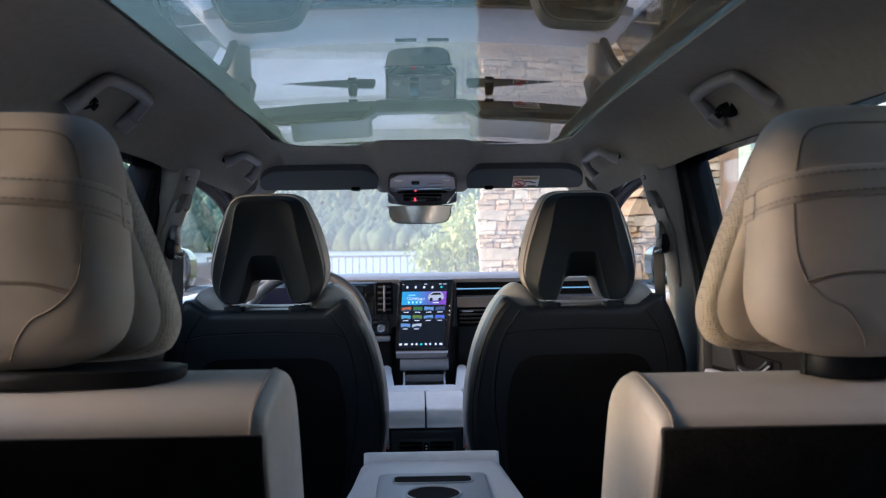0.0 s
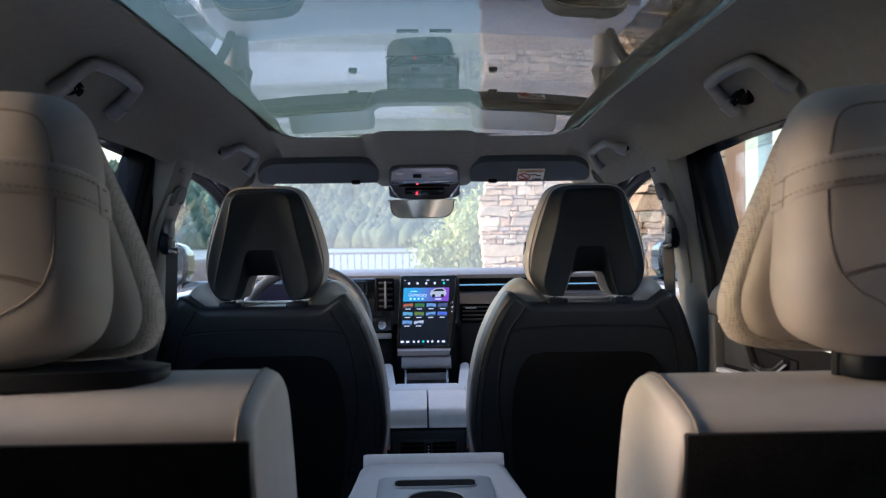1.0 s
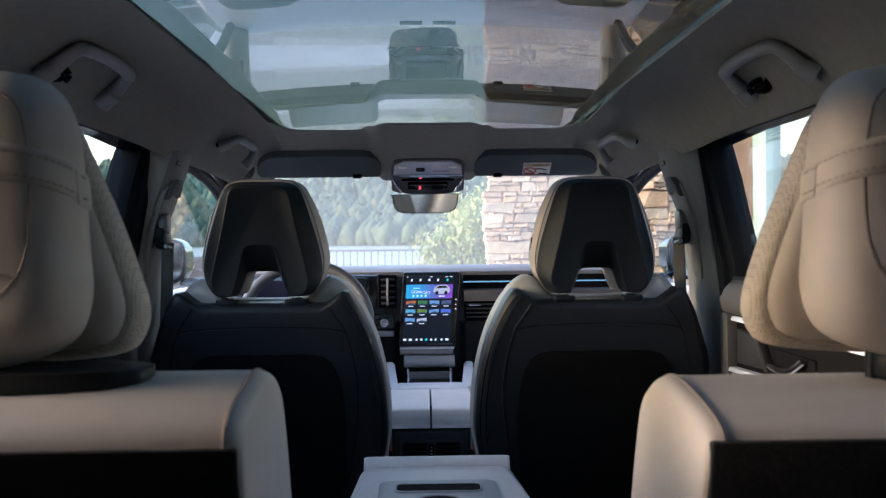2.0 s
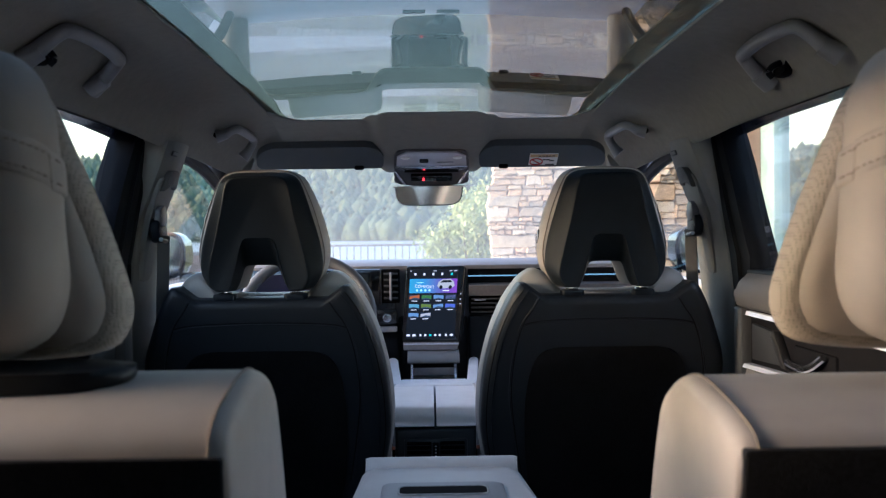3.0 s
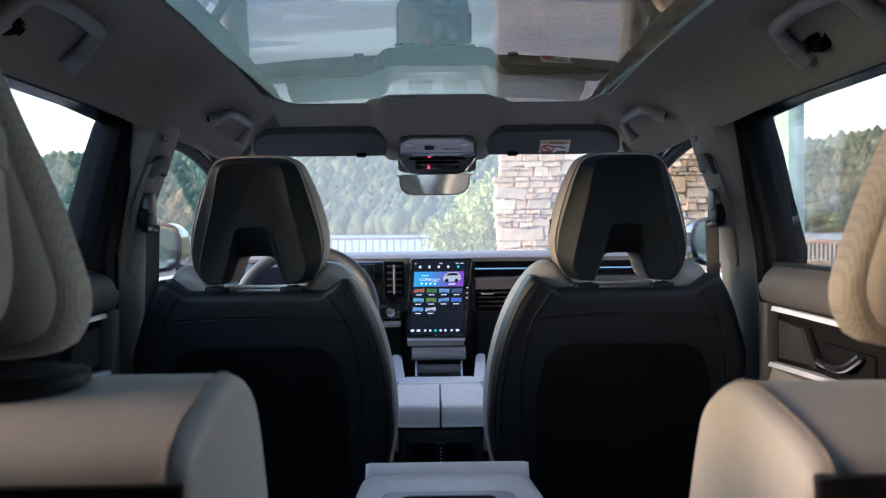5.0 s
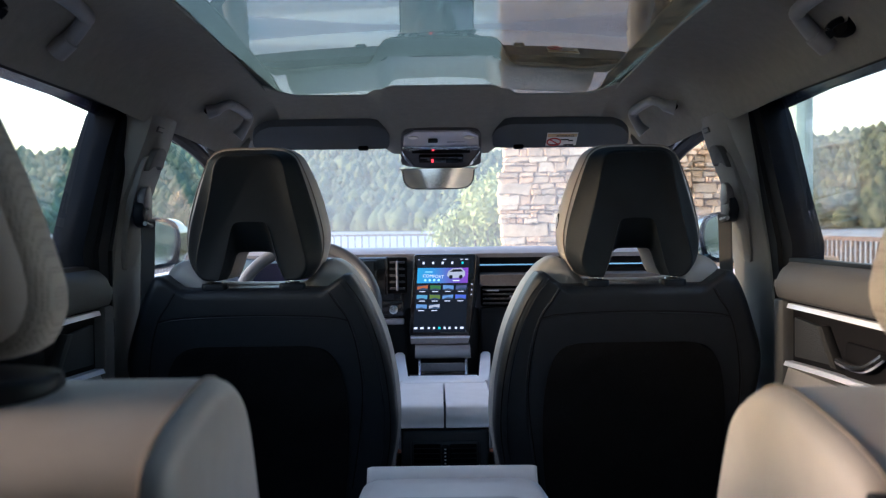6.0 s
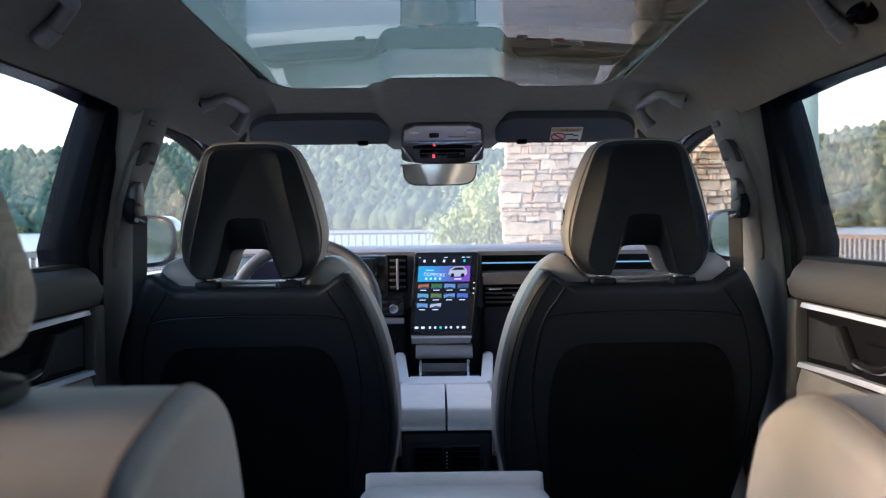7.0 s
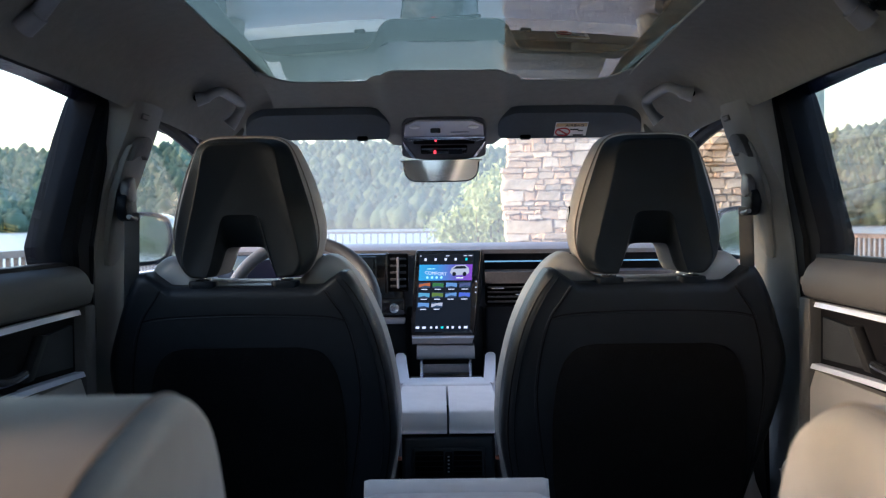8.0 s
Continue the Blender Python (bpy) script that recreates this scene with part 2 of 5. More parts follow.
def loft(rings, closed=True, caps=True):
    bm = bmesh.new()
    vs = [[bm.verts.new(p) for p in r] for r in rings]
    k = len(vs[0])
    for a, b in zip(vs, vs[1:]):
        for i in range(k if closed else k - 1):
            bm.faces.new((a[i], a[(i + 1) % k], b[(i + 1) % k], b[i]))
    if caps and closed:
        bm.faces.new(vs[0])
        bm.faces.new(vs[-1][::-1])
    return bm


def tube(path, radius, sides=10, flat=1.0, up=(0, 0, 1)):
    """A pipe along a path; flat squeezes it along the second direction."""
    p = [Vector(q) for q in path]
    rings = []
    for i, q in enumerate(p):
        t = (p[min(i + 1, len(p) - 1)] - p[max(i - 1, 0)]).normalized()
        a = t.cross(Vector(up))
        a = a.normalized() if a.length > 1e-4 else t.cross(Vector((0, 1, 0))).normalized()
        b = a.cross(t)
        r = radius(i / (len(p) - 1)) if callable(radius) else radius
        rings.append([q + r * (math.cos(2 * math.pi * s / sides) * a + flat * math.sin(2 * math.pi * s / sides) * b) for s in range(sides)])
    return loft(rings)


def slab(rows, thick, direction=(0, 0, 1)):
    """A sheet through a grid of points, given a thickness."""
    d = Vector(direction) * thick
    bm = bmesh.new()
    lower = [[bm.verts.new(p) for p in r] for r in rows]
    upper = [[bm.verts.new(Vector(p) + d) for p in r] for r in rows]
    n, m = len(rows), len(rows[0])
    for i in range(n - 1):
        for j in range(m - 1):
            bm.faces.new((lower[i][j], lower[i][j + 1], lower[i + 1][j + 1], lower[i + 1][j]))
            bm.faces.new((upper[i][j], upper[i + 1][j], upper[i + 1][j + 1], upper[i][j + 1]))
    rim = [(i, 0) for i in range(n)] + [(n - 1, j) for j in range(1, m)] + [(i, m - 1) for i in range(n - 2, -1, -1)] + [(0, j) for j in range(m - 2, 0, -1)]
    for (i, j), (k, q) in zip(rim, rim[1:] + rim[:1]):
        bm.faces.new((lower[i][j], lower[k][q], upper[k][q], upper[i][j]))
    return bm


def ellipse(cx, cy, rx, ry, n=20):
    return [(cx + rx * math.cos(2 * math.pi * i / n), cy + ry * math.sin(2 * math.pi * i / n)) for i in range(n)]


def rounded(cx, cy, hx, hy, r, n=4):
    """A rounded rectangle."""
    out = []
    for k, (sx, sy) in enumerate(((1, 1), (-1, 1), (-1, -1), (1, -1))):
        for i in range(n + 1):
            a = math.pi / 2 * (k + i / n)
            out.append((cx + sx * (hx - r) + r * math.cos(a), cy + sy * (hy - r) + r * math.sin(a)))
    return out


def edge_radius(outline, a):
    """How far the outline lies from (0, 0) along the angle a."""
    best = 0
    d = Vector((math.cos(a), math.sin(a)))
    for p, q in zip(outline, outline[1:] + outline[:1]):
        p, e = Vector(p[:2]), Vector(q[:2]) - Vector(p[:2])
        den = d.x * e.y - d.y * e.x
        if abs(den) < 1e-9:
            continue
        t = (p.x * e.y - p.y * e.x) / den
        u = (p.x * d.y - p.y * d.x) / den
        if t > 0 and -1e-6 <= u <= 1 + 1e-6:
            best = max(best, t)
    return best


def pillow(outline, y0, y1, r, place, n=96, steps=7, swell=0.006):
    """A stuffed cushion: an outline round (0, 0), thick from y0 to y1, with full round rims and slightly swelling faces."""
    angles = [2 * math.pi * i / n for i in range(n)]
    radii = [edge_radius(outline, a) for a in angles]
    r = min(r, (y1 - y0) / 2)
    layers = []
    for c in (0.04, 0.3, 0.6, 0.85):
        layers.append((None, c, y0 - swell * (1 - c * c)))
    for k in range(steps + 1):
        a = math.pi / 2 * k / steps
        layers.append((r * (1 - math.sin(a)), 1, y0 + r * (1 - math.cos(a))))
    for k in range(steps, -1, -1):
        a = math.pi / 2 * k / steps
        layers.append((r * (1 - math.sin(a)), 1, y1 - r * (1 - math.cos(a))))
    for c in (0.85, 0.6, 0.3, 0.04):
        layers.append((None, c, y1 + swell * (1 - c * c)))
    rings = []
    for inset, c, y in layers:
        rings.append([place(math.cos(a) * q, y, math.sin(a) * q) for a, q in zip(angles, [(R - r) * c if inset is None else R - inset for R in radii])])
    return loft(rings)


def pillow_face(outline, y0, r, x, z, swell=0.006):
    """The depth of a cushion's near face at (x, z)."""
    R, q = edge_radius(outline, math.atan2(z, x)), math.hypot(x, z)
    if q <= R - r:
        return y0 - swell * (1 - (q / (R - r)) ** 2)
    return y0 + r - math.sqrt(max(r * r - (q - R + r) ** 2, 0))


# ---- the cabin shell ----
def lerp_table(table, v):
    for (a, p), (b, q) in zip(table, table[1:]):
        if v <= b:
            return p + (q - p) * max(0.0, (v - a) / (b - a))
    return table[-1][1]


def roof_z(y):
    return lerp_table([(-0.9, 1.55), (0.3, 1.585), (2.0, 1.583), (2.5, 1.562), (2.8, 1.535), (3.0, 1.49)], y)


def front_z(y):
    """The headliner dips towards the visors."""
    return lerp_table([(2.5, roof_z(2.5)), (2.62, 1.546), (2.70, 1.524), (2.80, 1.484), (3.0, 1.470)], y) if y > 2.5 else roof_z(y)


def narrow(y):
    return lerp_table([(-0.9, 0.97), (0.3, 1.0), (2.2, 1.0), (2.55, 0.95), (2.8, 0.9), (3.05, 0.88)], y)


RAIL_PROFILE = [(0.41, 0.0), (0.45, -0.001), (0.49, -0.008), (0.53, -0.024), (0.565, -0.05), (0.59, -0.08), (0.602, -0.105), (0.612, -0.112)]


def front_edge(x):
    """Where the headliner begins in front of the roof glass; a soft tongue reaches back at the middle."""
    a = abs(x)
    y = 2.575 - (0.09 * ((a - 0.33) / 0.08) ** 2 if a > 0.33 else 0)
    s = min(max((0.185 - a) / 0.075, 0), 1)
    return y - 0.19 * s * s * (3 - 2 * s)


def tongue(x, y):
    s = min(max((0.17 - abs(x)) / 0.04, 0), 1)
    return -0.022 * s * s * (3 - 2 * s)


def make_headliner():
    bm = bmesh.new()
    pieces = []
    ys = [-0.75 + 0.1 * i for i in range(38)] + [3.0]
    for s in (-1, 1):
        pieces.append(slab([[(s * (0.41 if x == 0.41 and y < 2.6 else x * (narrow(y) if x > 0.41 else 1)), y, roof_z(y) + d) for x, d in RAIL_PROFILE] for y in ys], 0.005))
    xs = [-0.41 + 0.82 * i / 60 for i in range(61)]
    pieces.append(slab([[(x, front_edge(x) + (2.99 - front_edge(x)) * k / 10, front_z(front_edge(x) + (2.99 - front_edge(x)) * k / 10) + tongue(x, 0) + (0.004 if k == 0 else 0)) for x in xs] for k in range(11)], 0.004))
    pieces.append(slab([[(x, y, roof_z(y)) for x in xs[::6]] for y in (-0.75, -0.3, 0.2, 0.55)], 0.02))
    for p in pieces:
        me = bpy.data.meshes.new("tmp")
        p.to_mesh(me)
        p.free()
        bm.from_mesh(me)
        bpy.data.meshes.remove(me)
    return tagged(mesh_object("ceiling", bm, HEADLINER, smooth=60), "dark grey woven fabric headliner round the glass roof", "headliner", kind="structure")


make_headliner()
roof = slab([[(x, y, roof_z(y) + 0.026 + 0.012 * (1 - (x / 0.48) ** 2)) for x in [-0.48 + 0.096 * i for i in range(11)]] for y in [0.4 + 0.1 * i for i in range(26)]], 0.004)
roof_glass = tagged(mesh_object("roof_glass", roof, ROOF_GLASS), "tinted panoramic glass roof panel above the seats", "glass roof", kind="structure")
floor = tagged(mesh_object("floor", box((-0.78, -0.9, 0.33), (0.78, 3.8, 0.38)), CARPET), "dark carpeted cabin floor", "floor", kind="structure")

# painted body round the cabin
body = thing("car_body", "dark blue painted body of a parked family car", "car")
for s in (-1, 1):
    part("roof_rail", slab([[(s * x * narrow(y), y, roof_z(y) + d) for x, d in ((0.45, 0.032), (0.55, 0.03), (0.64, -0.02), (0.70, -0.10))] for y in [-0.8 + 0.2 * i for i in range(20)]], 0.012), PAINT, body)
    part("sill", box((s * 0.76 - 0.05, -0.9, 0.25), (s * 0.76 + 0.05, 4.2, 0.45), 0.02), PAINT, body)
    part("rear_quarter", slab([[(s * (0.80 - max(z - 1.1, 0) * 0.35), y, z) for z in (0.3, 0.7, 1.0, 1.15, 1.35, 1.5, 1.58)] for y in (-0.85, -0.3, 0.2, 0.72)], 0.02, (s, 0, 0)), PAINT, body)
    part("quarter_trim", slab([[(s * (0.72 - max(z - 1.1, 0) * 0.32), y, z) for z in (0.38, 0.7, 1.0, 1.15, 1.35, 1.5)] for y in (-0.85, -0.3, 0.2, 0.72)], 0.02, (s, 0, 0)), PILLAR, body)
    part("front_wing", slab([[(s * (0.86 - 0.06 * (k == 3)), y, z) for k, z in enumerate((0.4, 0.7, 0.95, 1.04 - 0.06 * (y - 3.4)))] for y in (3.4, 3.8, 4.3, 4.6)], 0.02, (s, 0, 0)), PAINT, body)
    a_pillar = [(s * 0.545, 2.80, 1.475), (s * 0.575, 2.98, 1.42), (s * 0.62, 3.25, 1.31), (s * 0.67, 3.55, 1.17), (s * 0.70, 3.75, 1.06)]
    part("windscreen_pillar", tube(spline(a_pillar, 4, False), 0.042, 10), PILLAR, body)
part("bonnet", slab([[(x, y, 1.075 - 0.09 * ((y - 3.75) / 0.95) ** 1.4 - 0.05 * (x / 0.82) ** 2) for x in [-0.84 + 0.168 * i for i in range(11)]] for y in (3.75, 4.0, 4.25, 4.5, 4.62, 4.70)], 0.02), PAINT, body)
part("bumper", box((-0.86, 4.6, 0.3), (0.86, 4.74, 0.95), 0.05, 3), PAINT, body)
# hatch and glass behind the camera, added unseen to cut light from the rear
part("unseen_tailgate", slab([[(x, -0.86 - 0.12 * (1.25 - z), z) for x in (-0.74, -0.3, 0.3, 0.74)] for z in (0.38, 0.7, 1.0, 1.12)], 0.03, (0, -1, 0)), PILLAR, body)
part("unseen_tailgate_glass", slab([[(x * (1 - 0.3 * (z - 1.12)), -0.85 + 0.35 * (z - 1.12), z) for x in (-0.70, -0.3, 0.3, 0.70)] for z in (1.12, 1.3, 1.56)], 0.004, (0, -1, 0)), REAR_GLASS, body).visible_shadow = False
part("bulkhead", box((-0.76, 3.79, 0.35), (0.76, 3.83, 1.06)), MATT_BLACK, body)
part("header_rail", box((-0.56, 2.985, 1.488), (0.56, 3.03, 1.515), 0.008), MATT_BLACK, body)

for wx in (-0.80, 0.80):
    for wy in (1.05, 3.92):
        wheel_part = part("road_wheel", tube([(wx - 0.11, wy, 0.36), (wx + 0.11, wy, 0.36)], 0.22, 28, up=(0, 1, 0)), TRIM_GREY, body, "grey alloy road wheel")
        part("tyre", tube([(wx, wy + 0.285 * math.cos(q * math.pi / 18), 0.36 + 0.285 * math.sin(q * math.pi / 18)) for q in range(37)], 0.074, 12, 1.3, up=(1, 0, 0)), MATT_BLACK, wheel_part)
wind = slab([[(x * (0.56 + 0.14 * k), 2.995 + 0.78 * k + 0.05 * (1 - x * x), 1.49 - 0.40 * k) for x in [-1 + 0.2 * i for i in range(11)]] for k in [i / 8 for i in range(9)]], 0.004)
windscreen = tagged(mesh_object("windscreen", wind, WIND_GLASS), "clear raked windscreen with a painted-in pale haze", "windscreen", kind="structure")
windscreen.visible_shadow = False


# ---- doors and pillars ----
def side_x(z):
    """The inner face of the doors."""
    return lerp_table([(0.4, 0.70), (1.0, 0.70), (1.18, 0.69), (1.5, 0.645)], z)


def trim_x(z):
    return lerp_table([(0.4, 0.69), (0.95, 0.675), (1.18, 0.662), (1.3, 0.645), (1.42, 0.597), (1.5, 0.57)], z)


def make_pillar(s):
    p = thing("pillar_" + ("left" if s < 0 else "right"), "light grey moulded centre pillar trim with belt slot", "pillar trim", kind="structure")
    zs = [0.4, 0.7, 0.95, 1.06, 1.18, 1.3, 1.36, 1.42, 1.475]
    on = 0.075 if s > 0 else 0.015
    edge = [(0.4, 2.47), (0.95, 2.44), (1.18, 2.415 + on), (1.3, 2.40 + on), (1.475, 2.385 + on)]
    back = [(0.4, 2.22), (1.0, 2.235), (1.475, 2.225 + 0.8 * on)]
    by = 0.03 if s > 0 else -0.03

    def row(z, dx):
        y0, y1 = lerp_table(back, z), lerp_table(edge, z)
        return [(s * (trim_x(z) + dx + b), y0 + (y1 - y0) * k, z) for k, b in ((-0.02, 0.035), (0.02, 0.012), (0.12, 0.002), (0.5, -0.004), (0.88, 0.002), (0.98, 0.014), (1.02, 0.04))]
    part("trim_panel", slab([row(z, 0) for z in zs if z >= 1.06], 0.03, (s, 0, 0)), PILLAR, p)
    part("lower_trim_panel", slab([row(z, 0.004) for z in zs if z <= 1.06], 0.03, (s, 0, 0)), PILLAR, p)
    tx = trim_x(1.448)
    part("airbag_tag", prism(rounded(2.325, 1.447, 0.021, 0.006, 0.003), 0, 0.003, "x", 0.001, 1, lambda x, y, z: (s * (trim_x(z) - 0.006 + x), y + 2 * by, z)), DARK_LEATHER_TOP, p)
    part("airbag_tag_field", prism(rounded(2.325, 1.447, 0.017, 0.003, 0.002), 0, 0.003, "x", 0, 1, lambda x, y, z: (s * (trim_x(z) - 0.0075 + x), y + 2 * by, z)), PILLAR, p)
    # recessed belt slider plate
    plate = [(2.285, 1.18), (2.275, 1.36), (2.29, 1.395), (2.355, 1.395), (2.375, 1.35), (2.37, 1.20), (2.35, 1.165), (2.30, 1.16)]
    part("slider_plate", prism(spline([(y, z) for y, z in plate], 3), 0, 0.012, "x", 0.004, 2, lambda x, y, z: (s * (trim_x(z) - 0.0045 + x), y + by, z)), PILLAR, p)
    lid = [(2.283, 1.362), (2.286, 1.398), (2.305, 1.41), (2.352, 1.405), (2.368, 1.37), (2.35, 1.375), (2.30, 1.372)]
    part("slider_hood", prism(spline(lid, 3), 0, 0.016, "x", 0.004, 2, lambda x, y, z: (s * (trim_x(z) - 0.016 + x), y + by, z)), DARK_LEATHER_TOP, p)
    return p


def make_seat_belt(s):
    b = thing("seat_belt", "grey webbing front seat belt hanging from its pillar guide", "seat belt", "front seat belts")
    x = trim_x(1.3)
    by, bz = (0.025 if s > 0 else -0.06), -0.03
    part("guide", prism(spline([(2.30, 1.285), (2.295, 1.32), (2.32, 1.335), (2.355, 1.325), (2.36, 1.29), (2.33, 1.275)], 4), 0, 0.022, "x", 0.005, 2, lambda a, y, z: (s * (x - 0.032 + a), y + by, z + bz)), BLACK_PLASTIC, b)
    part("adjuster", prism(spline([(2.305, 1.315), (2.302, 1.345), (2.32, 1.36), (2.345, 1.355), (2.348, 1.318)], 4), 0, 0.018, "x", 0.005, 2, lambda a, y, z: (s * (x - 0.036 + a), y + by, z + bz)), DARK_TRIM, b)
    part("guide_bar", tube([(s * (x - 0.036), 2.295 + by, 1.284 + bz), (s * (x - 0.038), 2.325 + by, 1.279 + bz), (s * (x - 0.036), 2.355 + by, 1.284 + bz)], 0.005, 8), DARK_TRIM, b)
    path = [(x - 0.034, 2.325, 1.292 + bz), (x - 0.028, 2.335, 1.15), (x - 0.012, 2.36, 0.95), (x + 0.02, 2.39, 0.6)]
    part("webbing", slab([[(s * (px - 0.65 * w), py + by + 0.75 * w, pz) for w in (-0.0155, 0, 0.0155)] for px, py, pz in spline(path, 5, False)], 0.0022, (s, 0, 0)), BELT, b)
    return b


def make_rear_door(s):
    d = thing("rear_door", "rear car door with black frame, grey top and satin metal strips", "car door", "rear doors")
    # black frame and seal in front of the glass
    zs = [0.45, 0.7, 0.95, 1.1, 1.2, 1.3, 1.4, 1.47, 1.50]
    on = 0.06 if s > 0 else 0.0
    wedge = [(0.4, 2.235), (1.0, 2.24), (1.17, 2.095 + on), (1.3, 2.135 + on), (1.44, 2.185 + 0.7 * on), (1.475, 2.21 + 0.6 * on), (1.5, 2.235 + 0.5 * on)]
    part("frame_post", slab([[(s * (side_x(z) + b), lerp_table(wedge, z) + (lerp_table([(0.4, 2.265), (1.06, 2.272), (1.2, 2.285 + on)], z) - lerp_table(wedge, z)) * k, z) for k, b in ((0, 0.03), (0.08, 0.006), (0.30, 0.0), (0.33, -0.008), (0.60, -0.012), (0.63, -0.004), (0.85, -0.006), (1.0, 0.0))] for z in zs], 0.035, (s, 0, 0)), SEAL, d)
    part("top_rail", slab([[(s * (0.622 + 0.012 * k), y, 1.484 + 0.004 * k - 0.012 * (k == 2)) for k in (0, 1, 2)] for y in (0.7, 1.2, 1.7, 2.2)], 0.03), SEAL, d)
    part("pane", slab([[(s * (side_x(z) + 0.03), y, z) for z in (1.15, 1.25, 1.4, 1.5)] for y in (0.72, 1.2, 1.7, 2.235 + 0.5 * on)], 0.004, (s, 0, 0)), CLEAR_GLASS, d).visible_shadow = False
    part("door_seal", tube([(s * (side_x(z) - 0.008), lerp_table(wedge, z) + 0.62 * (2.285 + on - lerp_table(wedge, z)), z) for z in zs if z >= 0.7], 0.009, 8), SEAL, d)
    # inner panel, top to bottom
    top = [(0.74, 1.15), (0.715, 1.166), (0.695, 1.165), (0.672, 1.152), (0.660, 1.128), (0.662, 1.095), (0.70, 1.085), (0.74, 1.085)]
    part("door_top", prism([(s * x, z) for x, z in spline(top, 3)], 0.72, 2.185, "y", 0.018, 4), DARK_LEATHER_TOP, d)
    part("weather_strip", box((s * 0.705 - 0.012, 0.72, 1.155), (s * 0.705 + 0.012, 2.20, 1.172), 0.004), SEAL, d)
    part("insert", box((s * 0.71 - 0.012, 0.72, 0.955), (s * 0.71 + 0.012, 2.19, 1.088)), MATT_BLACK, d)
    part("edge_panel", box((s * 0.70 - 0.025, 2.185, 0.80), (s * 0.70 + 0.025, 2.236, 1.088), 0.006), DARK_LEATHER_TOP, d)
    def sloping_strip(name, line, hgt, depth):
        """A bright strip along the door, its face leaning upwards."""
        rings = [[(s * (x + depth), y, z + 0.002), (s * x, y, z), (s * (x + 0.35 * hgt), y, z + hgt), (s * (x + depth), y, z + hgt)] for y, x, z in spline([Vector(q) for q in line], 5, False)]
        part(name, loft(rings), BRIGHT_METAL, d, smooth=20)
    sloping_strip("upper_metal_strip", [(2.187, 0.684, 1.072), (2.05, 0.684, 1.072), (1.9, 0.684, 1.071), (1.6, 0.684, 1.070), (0.75, 0.684, 1.068)], 0.009, 0.02)
    sloping_strip("lower_metal_strip", [(2.197, 0.678, 0.956), (1.9, 0.678, 0.966), (1.4, 0.678, 0.970), (0.75, 0.678, 0.970)], 0.009, 0.03)
    grille = [(2.155, 1.056), (2.04, 1.050), (1.975, 0.986), (2.155, 0.978)]
    part("speaker_grille", prism(grille, 0, 0.012, "x", 0.003, 2, lambda x, y, z: (s * (0.688 + x), y, z)), SPEAKER, d)
    bezel = [(2.035, 1.052), (2.01, 1.054), (1.945, 0.984), (1.972, 0.984)]
    part("grille_bezel", prism(bezel, 0, 0.02, "x", 0.004, 2, lambda x, y, z: (s * (0.680 + x), y, z)), DOOR_EDGE, d)
    part("door_pull", tube(spline([(s * 0.684, 1.945, 1.0), (s * 0.676, 1.88, 0.999), (s * 0.674, 1.82, 1.006), (s * 0.684, 1.78, 1.03)], 5, False), 0.007, 8), CHROME, d)
    part("latch_recess", box((s * 0.70 - 0.008, 1.75, 0.97), (s * 0.70 + 0.008, 1.94, 1.035), 0.006), MATT_BLACK, d)
    low = [(0.74, 0.954), (0.684, 0.954), (0.674, 0.92), (0.675, 0.70), (0.69, 0.45), (0.74, 0.42)]
    part("lower_panel", prism([(s * x, z) for x, z in low], 0.72, 2.185, "y", 0.01, 3), DOOR_LOWER, d)
    part("lower_edge", box((s * 0.705 - 0.02, 2.186, 0.42), (s * 0.705 + 0.02, 2.234, 0.80), 0.006), MATT_BLACK, d)
    part("armrest", prism([(s * x, z) for x, z in spline([(0.69, 0.80), (0.64, 0.80), (0.615, 0.78), (0.62, 0.74), (0.69, 0.70)], 4)], 1.2, 2.17, "y", 0.015, 3), DOOR_LOWER, d)
    part("outer_skin", slab([[(s * (0.86 - 0.02 * abs(z - 0.8)), y, z) for z in (0.4, 0.7, 0.95, 1.14)] for y in (0.72, 1.5, 2.26)], 0.015, (s, 0, 0)), PAINT, d)
    part("sill_cap", box((s * 0.79 - 0.06, 0.72, 1.12), (s * 0.79 + 0.06, 2.26, 1.145), 0.006), PAINT, d)
    return d


